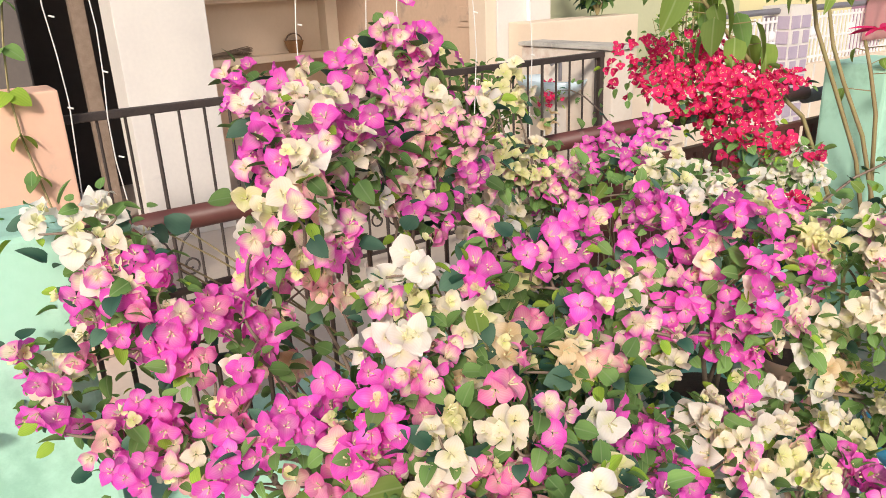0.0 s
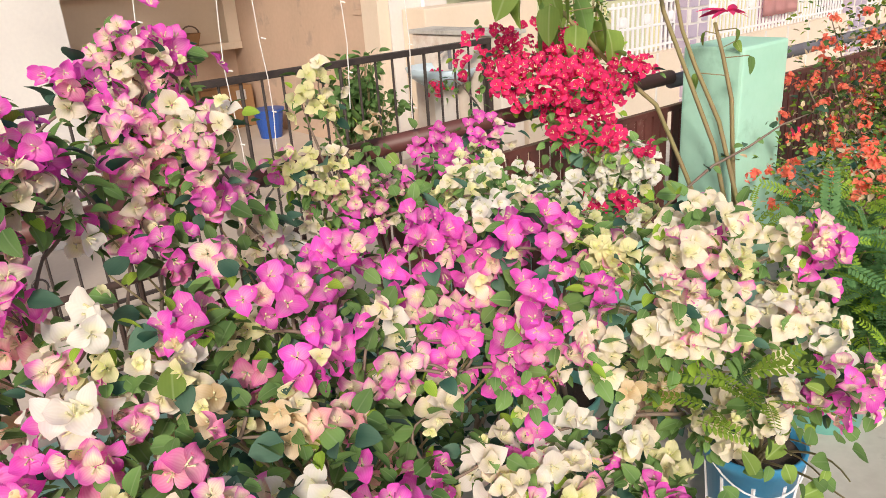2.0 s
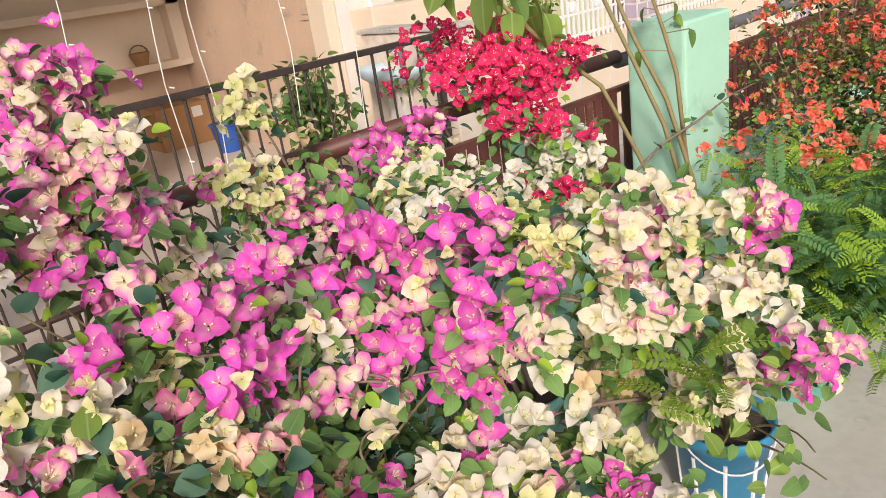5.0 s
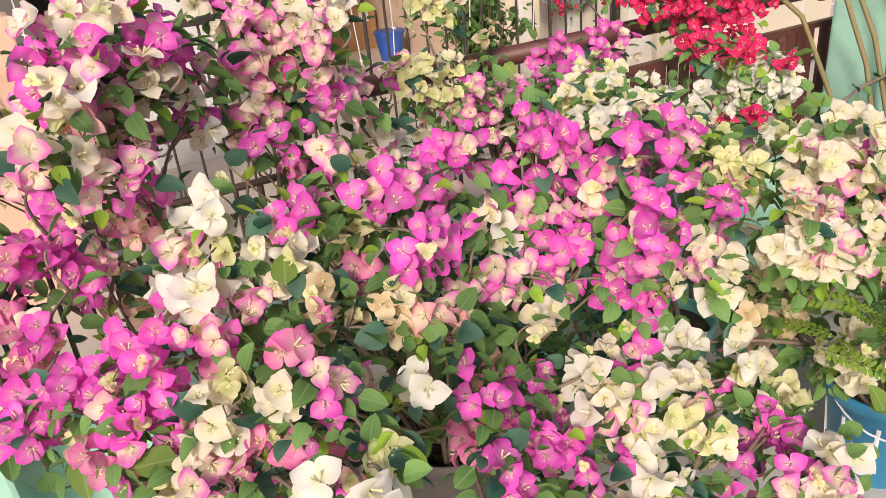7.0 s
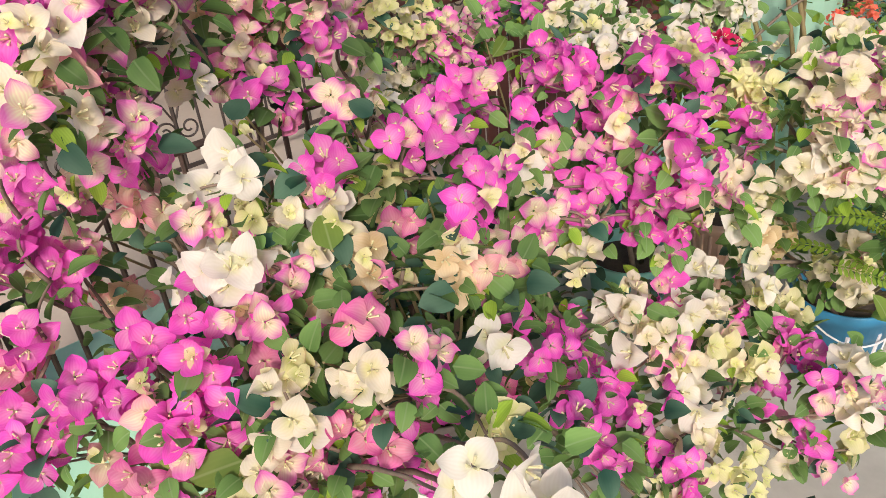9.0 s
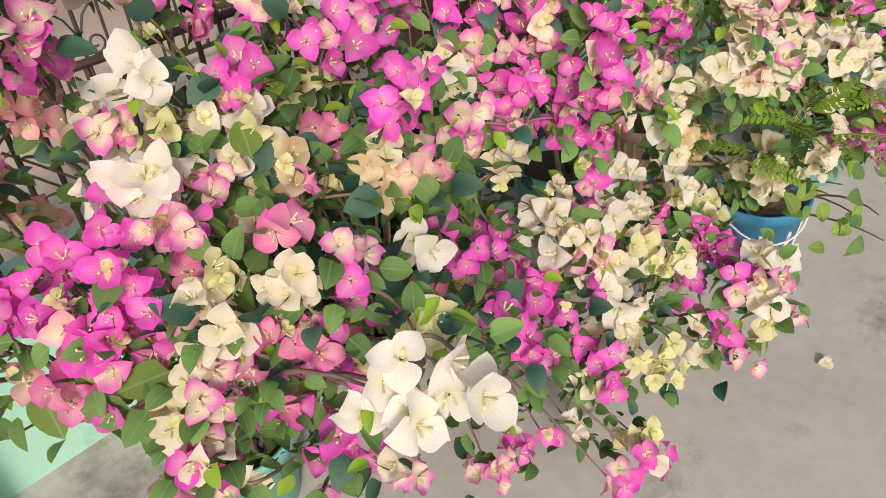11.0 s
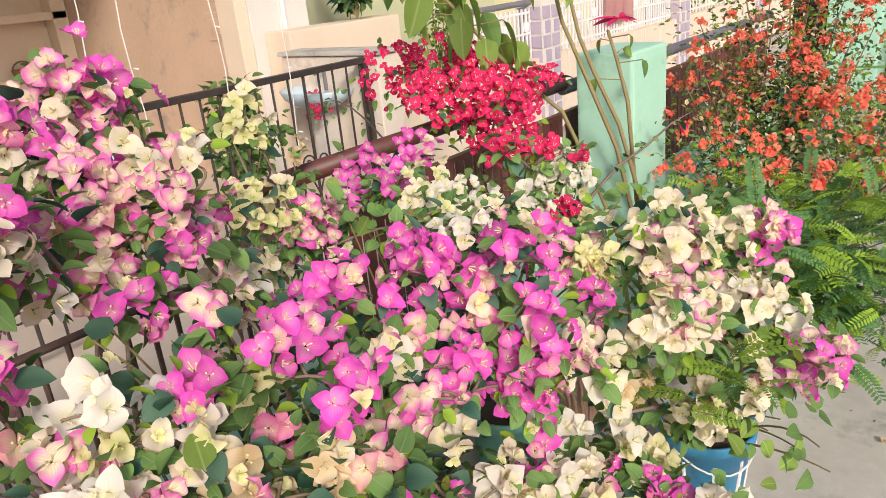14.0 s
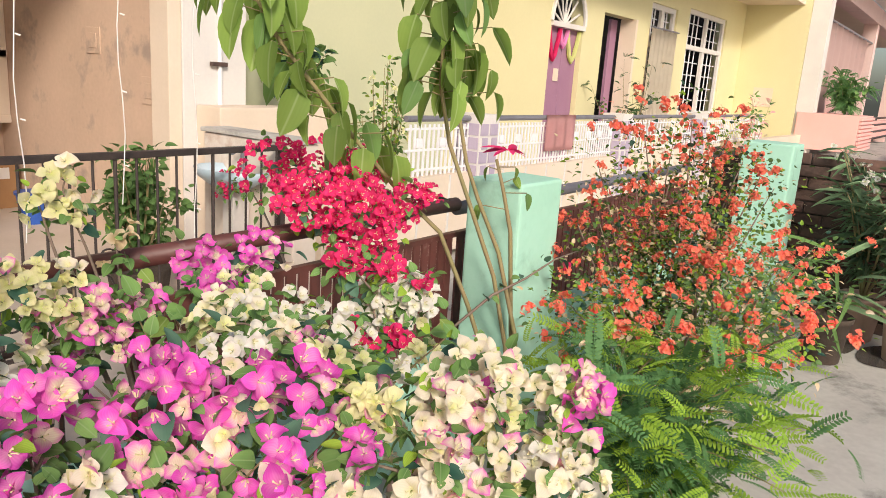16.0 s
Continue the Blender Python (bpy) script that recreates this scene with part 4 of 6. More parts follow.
SPREADING_A = [
    (0.520, 0.981, 1.100, 0.022, 'pc'), (0.531, 1.068, 1.001, 0.029, 'm'), (0.672, 1.177, 0.936, 0.025, 'pe'), (0.535, 1.079, 0.916, 0.031, 'm'),
    (0.200, 1.260, 0.910, 0.016, 'm'), (0.270, 1.250, 0.880, 0.023, 'c'), (0.441, 1.099, 0.871, 0.025, 'p'), (0.485, 1.022, 0.865, 0.026, 'm'),
    (0.220, 1.250, 0.860, 0.023, 'm'), (0.240, 1.240, 0.840, 0.016, 'c'), (0.456, 1.014, 0.830, 0.021, 'p'), (0.320, 1.130, 0.830, 0.013, 'c'),
    (0.200, 1.210, 0.820, 0.014, 'm'), (0.360, 1.100, 0.820, 0.020, 'm'), (0.420, 1.050, 0.820, 0.012, 'm'), (0.330, 1.100, 0.810, 0.024, 'm'),
    (0.417, 0.980, 0.808, 0.024, 'pe'), (0.230, 1.190, 0.800, 0.016, 'm'), (0.280, 1.130, 0.800, 0.020, 'pe'),
]
SPREADING_B = [
    (0.610, 1.329, 0.799, 0.028, 'pe'), (0.370, 1.080, 0.790, 0.024, 'm'), (0.728, 0.665, 0.789, 0.021, 'p'), (0.569, 1.243, 0.783, 0.024, 'pe'),
    (0.317, 1.223, 0.778, 0.021, 'pe'), (0.373, 1.159, 0.767, 0.028, 'm'), (0.332, 1.181, 0.762, 0.032, 'm'), (0.410, 0.950, 0.760, 0.025, 'm'),
    (0.290, 1.070, 0.750, 0.029, 'm'), (0.350, 1.050, 0.750, 0.028, 'pc'), (0.391, 1.137, 0.743, 0.027, 'p'), (0.626, 1.265, 0.743, 0.042, 'pe'),
    (0.444, 0.968, 0.728, 0.024, 'm'), (0.382, 1.086, 0.723, 0.031, 'pc'), (0.295, 1.189, 0.723, 0.028, 'm'), (0.348, 1.161, 0.721, 0.027, 'p'),
    (0.355, 1.097, 0.704, 0.024, 'c'), (0.404, 1.044, 0.696, 0.026, 'pe'), (0.308, 1.161, 0.692, 0.021, 'm'),
]
CRIMSON = [
    (2.393, 1.556, 1.159, 0.054, 'r'), (2.365, 1.684, 1.133, 0.086, 'r'), (2.287, 1.823, 1.121, 0.084, 'r'), (2.474, 1.351, 1.084, 0.038, 'r'),
    (2.108, 1.531, 1.083, 0.057, 'r'), (2.191, 1.402, 1.077, 0.082, 'r'), (2.468, 1.460, 1.060, 0.069, 'r'), (2.223, 1.313, 1.043, 0.071, 'r'),
    (2.168, 1.474, 1.034, 0.064, 'r'), (2.218, 1.391, 0.928, 0.061, 'r'), (2.158, 1.231, 0.923, 0.035, 'r'), (3.389, 3.478, 0.760, 0.062, 'r'),
]
BY_PILLAR_A = [
    (0.350, 1.210, 1.130, 0.013, 'w'), (0.260, 1.240, 1.110, 0.016, 'w'), (0.310, 1.220, 1.110, 0.018, 'w'), (0.379, 1.402, 1.089, 0.018, 'w'),
    (0.392, 1.386, 1.073, 0.014, 'w'), (0.278, 1.463, 1.071, 0.018, 'w'), (0.330, 1.200, 1.070, 0.021, 'w'), (0.295, 1.444, 1.055, 0.022, 'w'),
    (0.328, 1.421, 1.053, 0.018, 'w'), (0.370, 1.170, 1.050, 0.023, 'm'), (0.390, 1.160, 1.040, 0.022, 'm'), (0.350, 1.180, 1.040, 0.013, 'c'),
    (0.330, 1.190, 1.030, 0.021, 'pc'), (0.358, 1.386, 1.018, 0.022, 'w'), (0.412, 1.290, 1.013, 0.020, 'p'), (0.320, 1.200, 1.010, 0.019, 'c'),
    (0.410, 1.140, 1.010, 0.022, 'm'), (0.433, 1.331, 1.009, 0.020, 'w'), (0.389, 1.301, 1.002, 0.024, 'c'),
]
BY_PILLAR_B = [
    (0.290, 1.220, 0.990, 0.015, 'm'), (0.350, 1.170, 0.980, 0.026, 'm'), (0.370, 1.150, 0.980, 0.018, 'p'), (0.353, 1.311, 0.974, 0.027, 'c'),
    (0.400, 1.110, 0.960, 0.029, 'm'), (0.434, 1.271, 0.949, 0.026, 'm'), (0.310, 1.316, 0.934, 0.023, 'm'), (0.330, 1.190, 0.930, 0.023, 'm'),
    (0.354, 1.290, 0.925, 0.033, 'm'), (0.525, 1.176, 0.925, 0.031, 'm'), (0.400, 1.110, 0.920, 0.029, 'm'), (0.290, 1.240, 0.920, 0.017, 'c'),
    (0.391, 1.261, 0.908, 0.033, 'm'), (0.481, 1.159, 0.901, 0.027, 'm'), (0.569, 1.182, 0.888, 0.030, 'm'), (0.294, 1.301, 0.885, 0.017, 'c'),
    (0.390, 1.100, 0.880, 0.023, 'm'), (0.300, 1.230, 0.880, 0.016, 'p'), (0.403, 1.219, 0.876, 0.029, 'm'),
]
BY_PILLAR_C = [
    (0.202, 1.349, 0.864, 0.019, 'm'), (0.415, 1.151, 0.863, 0.030, 'm'), (0.265, 1.302, 0.852, 0.021, 'c'), (0.550, 1.175, 0.846, 0.026, 'm'),
    (0.209, 1.320, 0.814, 0.023, 'm'), (0.245, 1.295, 0.812, 0.021, 'y'), (0.205, 1.299, 0.765, 0.019, 'm'), (0.236, 1.272, 0.755, 0.023, 'm'),
]
CROWN_LEFT = [
    (0.850, 1.280, 1.300, 0.026, 'm'), (0.664, 1.152, 1.288, 0.028, 'pc'), (0.870, 1.290, 1.260, 0.031, 'm'), (0.706, 1.070, 1.254, 0.027, 'm'),
    (0.715, 1.519, 1.254, 0.033, 'm'), (0.600, 1.140, 1.250, 0.029, 'pc'), (0.633, 1.040, 1.249, 0.034, 'c'), (0.730, 1.110, 1.240, 0.019, 'm'),
    (0.648, 1.350, 1.233, 0.027, 'pc'), (0.588, 1.094, 1.227, 0.030, 'm'), (0.770, 1.130, 1.200, 0.027, 'pc'), (0.670, 1.090, 1.190, 0.027, 'm'),
    (0.580, 1.080, 1.180, 0.028, 'pc'), (0.690, 1.080, 1.160, 0.023, 'm'), (0.740, 1.090, 1.150, 0.028, 'c'),
]
TRAIL_LOW = [
    (1.110, 0.530, 0.510, 0.020, 'm'), (1.190, 0.510, 0.470, 0.016, 'y'), (1.106, 0.626, 0.273, 0.020, 'm'), (1.046, 0.649, 0.273, 0.018, 'm'),
    (0.980, 0.646, 0.273, 0.033, 'pc'), (1.145, 0.581, 0.273, 0.014, 'c'), (1.212, 0.501, 0.273, 0.026, 'y'), (1.169, 0.459, 0.273, 0.031, 'm'),
    (1.100, 0.471, 0.273, 0.028, 'pc'),
]
NEAR_WHITE = [
    (0.722, 0.450, 0.876, 0.022, 'w'), (0.672, 0.486, 0.865, 0.027, 'w'), (0.729, 0.422, 0.855, 0.024, 'w'), (0.676, 0.461, 0.844, 0.020, 'w'),
]
AT_FENCE = [
    (1.240, 1.360, 1.050, 0.023, 'pc'), (1.530, 1.000, 0.980, 0.037, 'w'), (1.540, 0.940, 0.980, 0.024, 'c'), (1.670, 1.320, 0.970, 0.037, 'm'),
    (1.510, 1.330, 0.950, 0.030, 'pc'), (1.760, 1.010, 0.940, 0.038, 'w'), (1.670, 0.780, 0.930, 0.022, 'w'), (1.760, 0.950, 0.900, 0.023, 'w'),
    (2.010, 1.060, 0.890, 0.043, 'w'), (1.410, 1.460, 0.810, 0.025, 'y'),
]
DARK_LEAVES = [(0.866, 0.698, 0.874), (0.797, 0.65, 0.871), (0.796, 0.698, 0.875), (0.833, 0.641, 0.8), (0.79, 0.539, 0.842), (0.917, 0.795, 0.944), (0.797, 0.967, 0.993), (0.788, 0.866, 1.006), (0.778, 1.012, 1.045), (0.886, 0.992, 1.008), (0.449, 1.337, 1.047), (0.5, 1.296, 1.035), (0.403, 1.361, 1.03), (0.374, 1.389, 1.051)]
GREEN_LEAVES = [(0.692, 0.72, 0.86), (0.58, 0.728, 0.791), (0.54, 0.766, 0.795), (0.532, 0.738, 0.768), (0.431, 0.843, 0.731), (0.478, 0.817, 0.786), (1.003, 1.149, 1.03), (0.74, 0.988, 1.034), (0.881, 0.903, 0.976), (0.905, 0.948, 1.001), (0.838, 0.843, 0.915), (0.772, 0.801, 0.934), (1.054, 0.775, 0.748), (1.111, 0.781, 0.705), (1.069, 0.772, 0.754), (0.931, 0.671, 0.847), (1.046, 0.806, 0.839), (1.337, 0.71, 0.937), (1.425, 0.673, 0.885), (0.813, 1.115, 1.072)]
POT_LEAVES = [(1.689, 0.525, 0.724), (1.734, 0.507, 0.743), (1.795, 0.452, 0.675), (1.796, 0.43, 0.525), (1.765, 0.384, 0.489), (1.8, 0.354, 0.483), (1.797, 0.33, 0.434), (1.745, 0.475, 0.534), (1.68, 0.473, 0.51), (1.731, 0.436, 0.535), (1.765, 0.453, 0.654), (1.733, 0.494, 0.679)]
FENCE_LEAVES = [(1.57, 1.377, 0.98), (1.503, 1.223, 0.965), (1.422, 1.213, 0.978), (1.995, 0.959, 0.841), (1.888, 0.82, 0.919), (1.749, 0.697, 0.965), (1.745, 0.658, 0.978), (2.041, 1.079, 0.839), (2.098, 0.983, 0.864)]
CRIMSON_LOW = [
    (1.80, 1.03, 0.91, 0.019, 'r'), (1.91, 0.97, 0.87, 0.022, 'r'), (1.80, 0.98, 0.88, 0.023, 'r'), (1.88, 1.11, 1.03, 0.029, 'r'),
    (2.00, 1.08, 0.99, 0.026, 'r'), (2.04, 1.00, 0.97, 0.016, 'r'),
]
CREAM_MIDDLE = [
    (0.72, 0.88, 1.03, 0.025, 'w'), (0.69, 0.92, 1.01, 0.016, 'w'), (0.72, 0.88, 0.97, 0.016, 'y'), (0.76, 0.87, 0.96, 0.019, 'c'),
    (0.80, 0.84, 0.97, 0.022, 'w'), (0.79, 0.84, 0.92, 0.020, 'w'), (0.65, 0.89, 0.94, 0.020, 'w'), (0.69, 0.86, 0.94, 0.024, 'w'),
    (0.66, 0.85, 0.92, 0.022, 'w'), (0.67, 0.91, 0.97, 0.019, 'pc'), (0.71, 0.85, 0.91, 0.025, 'pc'), (0.68, 0.84, 0.88, 0.016, 'pc'),
    (0.83, 0.83, 0.89, 0.017, 't'), (0.80, 0.82, 0.86, 0.013, 't'), (0.86, 0.80, 0.85, 0.014, 't'), (0.90, 0.74, 0.89, 0.018, 't'),
]

ORANGE_HIGH = [
    (4.02, 0.88, 1.28), (4.01, 0.94, 1.20), (4.00, 0.94, 1.13), (4.05, 0.81, 1.18), (4.15, 0.75, 1.12), (4.04, 0.83, 1.09), (4.37, 0.73, 1.05),
    (3.44, 1.21, 1.15), (3.58, 1.11, 1.15), (3.42, 1.18, 0.95), (3.33, 1.22, 0.92), (3.51, 1.14, 0.98), (3.64, 1.01, 0.89), (3.66, 0.92, 0.98),
    (3.58, 0.83, 0.93), (3.69, 0.77, 0.92), (3.60, 1.07, 0.82), (3.54, 0.89, 0.87), (3.76, 1.02, 1.10), (3.64, 1.13, 1.34), (3.87, 1.00, 1.36), (3.82, 1.05, 1.24),
]
ORANGE_LOW = [
    (3.56, 0.73, 0.87), (3.60, 0.68, 0.85), (4.26, 0.71, 0.79), (4.33, 0.63, 0.76), (4.35, 0.52, 0.80), (3.48, 0.78, 0.81), (3.74, 0.52, 0.78),
    (3.64, 0.46, 0.79), (3.32, 1.09, 0.72), (3.22, 0.99, 0.71), (3.06, 0.87, 0.76), (3.06, 1.13, 0.70), (3.28, 0.65, 0.78), (3.17, 0.51, 0.80),
    (3.29, 0.50, 0.81), (2.83, 0.99, 0.70), (2.68, 0.69, 0.80), (2.86, 0.59, 0.75), (3.03, 0.54, 0.72), (3.00, 0.44, 0.77), (2.98, 0.32, 0.79), (3.36, 0.36, 0.80),
]
FEATHERY = [
    (2.52, 0.89, 0.67), (2.61, 0.82, 0.73), (2.54, 0.67, 0.77), (2.68, 0.59, 0.74), (2.77, 0.49, 0.73), (2.64, 0.36, 0.79), (2.59, 0.28, 0.78),
    (2.47, 0.19, 0.71), (2.31, 0.32, 0.77), (2.29, 0.44, 0.75), (2.17, 0.52, 0.79), (2.08, 0.59, 0.82), (2.11, 0.58, 0.71),
    (2.21, 0.50, 0.66), (2.27, 0.40, 0.65), (2.32, 0.32, 0.65), (2.36, 0.23, 0.68), (2.42, 0.20, 0.57), (2.30, 0.41, 0.51), (2.36, 0.31, 0.49),
    (2.26, 0.51, 0.51), (2.34, 0.37, 0.39), (2.28, 0.55, 0.37),
]
HANGING = [(1.41, 1.55, 1.16, 0.022, 'y'), (1.47, 1.55, 1.20, 0.028, 'y'), (1.47, 1.54, 1.13, 0.024, 'y'), (1.58, 1.55, 1.04, 0.018, 't')]


# ---- plants ----
rng = random.Random(11)


def bract_mesh(tone, seed, size=0.030):
    """Three papery pointed bracts, spread open round three slim pale flower tubes."""
    g = random.Random(seed)
    bm = bmesh.new()
    uv = bm.loops.layers.uv.new("UVMap")
    nu, nv = 7, 4
    opened = g.uniform(0.30, 0.95)
    for k in range(3):
        turn = k * math.tau / 3 + g.uniform(-0.22, 0.22)
        lift = opened + g.uniform(-0.15, 0.25)
        length, width = size * g.uniform(0.90, 1.10), size * g.uniform(0.92, 1.12)
        curl, cup, crease = g.uniform(-0.95, 0.15), g.uniform(0.0, 0.8), g.uniform(0.05, 0.35)
        wave, phase = g.uniform(0.0012, 0.0040), g.uniform(0, 6.28)
        if tone in "wc":
            width, crease = width * 1.06, crease * 0.6
        grid = []
        for i in range(nu + 1):
            u = i / nu
            half = width * 0.5 * (0.24, 0.77, 0.98, 1.0, 0.92, 0.73, 0.42, 0.02)[i]
            row = []
            for j in range(nv + 1):
                v = j / nv * 2 - 1
                along, side = u * length, v * half
                a = lift + curl * u * u
                r = along * math.cos(a) + 0.0015
                z = along * math.sin(a) + cup * side * side / size + crease * abs(side) + wave * abs(v) * math.sin(7 * u + phase + (2.0 if v > 0 else 0))
                row.append(bm.verts.new((r * math.cos(turn) - side * math.sin(turn), r * math.sin(turn) + side * math.cos(turn), z)))
            grid.append(row)
        for i in range(nu):
            for j in range(nv):
                f = bm.faces.new((grid[i][j], grid[i + 1][j], grid[i + 1][j + 1], grid[i][j + 1]))
                f.smooth = True
                for loop, (a, b) in zip(f.loops, ((i, j), (i + 1, j), (i + 1, j + 1), (i, j + 1))):
                    loop[uv].uv = (a / nu, b / nv)
    first = len(bm.faces)
    for k in range(3):
        a = k * math.tau / 3 + 0.5
        tip = (0.006 * math.cos(a), 0.006 * math.sin(a), size * 0.40)
        tube(bm, [(0.002 * math.cos(a), 0.002 * math.sin(a), 0), tip], [0.0010, 0.0013], 5)
        tube(bm, [tip, (tip[0] * 1.1, tip[1] * 1.1, tip[2] + 0.0012)], [0.0019, 0.0013], 5)
    bm.faces.ensure_lookup_table()
    for f in bm.faces[first:]:
        f.material_index = 1
    me = mesh_of("flower", bm, TONES[tone])
    me.materials.append(STAMEN)
    return me


def leaf_mesh(material, length=0.055, width=0.036, fold=0.35, droop=0.4):
    bm = bmesh.new()
    uv = bm.loops.layers.uv.new("UVMap")
    rows = []
    n = 6
    for i in range(n + 1):
        u = i / n
        half = width * 0.5 * (math.sin(math.pi * u ** 0.70) ** 0.62 if 0 < u < 1 else 0.0)
        z = -droop * length * u * u * 0.5
        rows.append([bm.verts.new((u * length, s * half, z + fold * abs(s) * half)) for s in (-1, -0.5, 0, 0.5, 1)] if 0 < i < n else [bm.verts.new((u * length, 0, z))])
    for i in range(n):
        a, b = rows[i], rows[i + 1]
        for j in range(4):
            vs = [a[j] if len(a) > 1 else a[0], b[j] if len(b) > 1 else b[0], b[j + 1] if len(b) > 1 else None, a[j + 1] if len(a) > 1 else None]
            vs = [v for v in vs if v]
            if len(vs) >= 3:
                f = bm.faces.new(vs)
                f.smooth = True
                for loop in f.loops:
                    loop[uv].uv = (loop.vert.co.x / length, 0.5 + loop.vert.co.y / width)
    return mesh_of("leaf", bm, material)


FLOWERS = {tone: [bract_mesh(tone, k * 7 + len(tone)) for k in range(9)] for tone in TONES}
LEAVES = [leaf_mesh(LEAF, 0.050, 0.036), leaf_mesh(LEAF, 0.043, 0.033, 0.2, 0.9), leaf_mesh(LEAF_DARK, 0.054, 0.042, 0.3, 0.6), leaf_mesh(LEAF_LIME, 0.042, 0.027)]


def facing(place, normal, spin, scale):
    q = Vector(normal).normalized().to_track_quat("Z", "Y").to_matrix().to_4x4()
    return Matrix.Translation(place) @ q @ Matrix.Rotation(spin, 4, "Z") @ Matrix.Diagonal((scale, scale, scale, 1))


def leaf_pose(place, way, scale):
    q = Vector(way).normalized().to_track_quat("X", "Z").to_matrix().to_4x4()
    return Matrix.Translation(place) @ q @ Matrix.Rotation(rng.uniform(-0.9, 0.9), 4, "X") @ Matrix.Diagonal((scale, scale, scale, 1))


def bend(a, b, sag, n=9):
    a, b = Vector(a), Vector(b)
    side = Vector((rng.uniform(-1, 1), rng.uniform(-1, 1), 0)) * 0.06
    mid = a * 0.45 + b * 0.55 + side + Vector((0, 0, sag))
    return [a * (1 - t) ** 2 + mid * 2 * t * (1 - t) + b * t * t for t in (i / (n - 1) for i in range(n))]


def child(name, me, parent, m):
    ob = new(name, me)
    ob.parent = parent
    ob.matrix_basis = m
    return ob


def joined(name, pieces, parent, label):
    """Many small leaves in one mesh."""
    store, mats = {}, []
    verts, loops, totals, uvs, slots = [], [], [], [], []
    base = 0
    for me, m in pieces:
        if me.name not in store:
            co = np.empty(len(me.vertices) * 3, np.float32)
            me.vertices.foreach_get("co", co)
            li = np.empty(len(me.loops), np.int32)
            me.loops.foreach_get("vertex_index", li)
            lt = np.empty(len(me.polygons), np.int32)
            me.polygons.foreach_get("loop_total", lt)
            uv = np.empty(len(me.loops) * 2, np.float32)
            me.uv_layers[0].data.foreach_get("uv", uv)
            if me.materials[0] not in mats:
                mats.append(me.materials[0])
            store[me.name] = (co.reshape(-1, 3), li, lt, uv, mats.index(me.materials[0]))
        co, li, lt, uv, slot = store[me.name]
        r = np.array(m, np.float32)
        verts.append(co @ r[:3, :3].T + r[:3, 3])
        loops.append(li + base)
        totals.append(lt)
        uvs.append(uv)
        slots.append(np.full(len(lt), slot, np.int32))
        base += len(co)
    verts, loops, totals, uvs, slots = (np.concatenate(a) for a in (verts, loops, totals, uvs, slots))
    me = bpy.data.meshes.new(name)
    me.vertices.add(len(verts))
    me.vertices.foreach_set("co", verts.ravel())
    me.loops.add(len(loops))
    me.loops.foreach_set("vertex_index", loops)
    me.polygons.add(len(totals))
    me.polygons.foreach_set("loop_start", np.concatenate(([0], np.cumsum(totals)[:-1])).astype(np.int32))
    me.polygons.foreach_set("loop_total", totals)
    for m in mats:
        me.materials.append(m)
    me.polygons.foreach_set("material_index", slots)
    me.polygons.foreach_set("use_smooth", np.ones(len(totals), bool))
    me.uv_layers.new(name="UVMap").data.foreach_set("uv", uvs)
    me.update(calc_edges=True)
    ob = new(name, me)
    ob.parent = parent
    return tagged(ob, label=label, kind="stuff")


BLENDS = {
    "m": ("m",) * 8 + ("pc", "pc", "pc", "c", "p"), "c": ("c",) * 8 + ("pc", "pc", "y", "w", "w"), "w": ("w",) * 5 + ("c", "c", "c", "y"),
    "pc": ("pc",) * 4 + ("m", "m", "m", "c", "c"), "pe": ("pe",) * 4 + ("pc", "t", "m"), "y": ("y",) * 4 + ("c", "c", "c"), "t": ("t", "t", "c"),
}


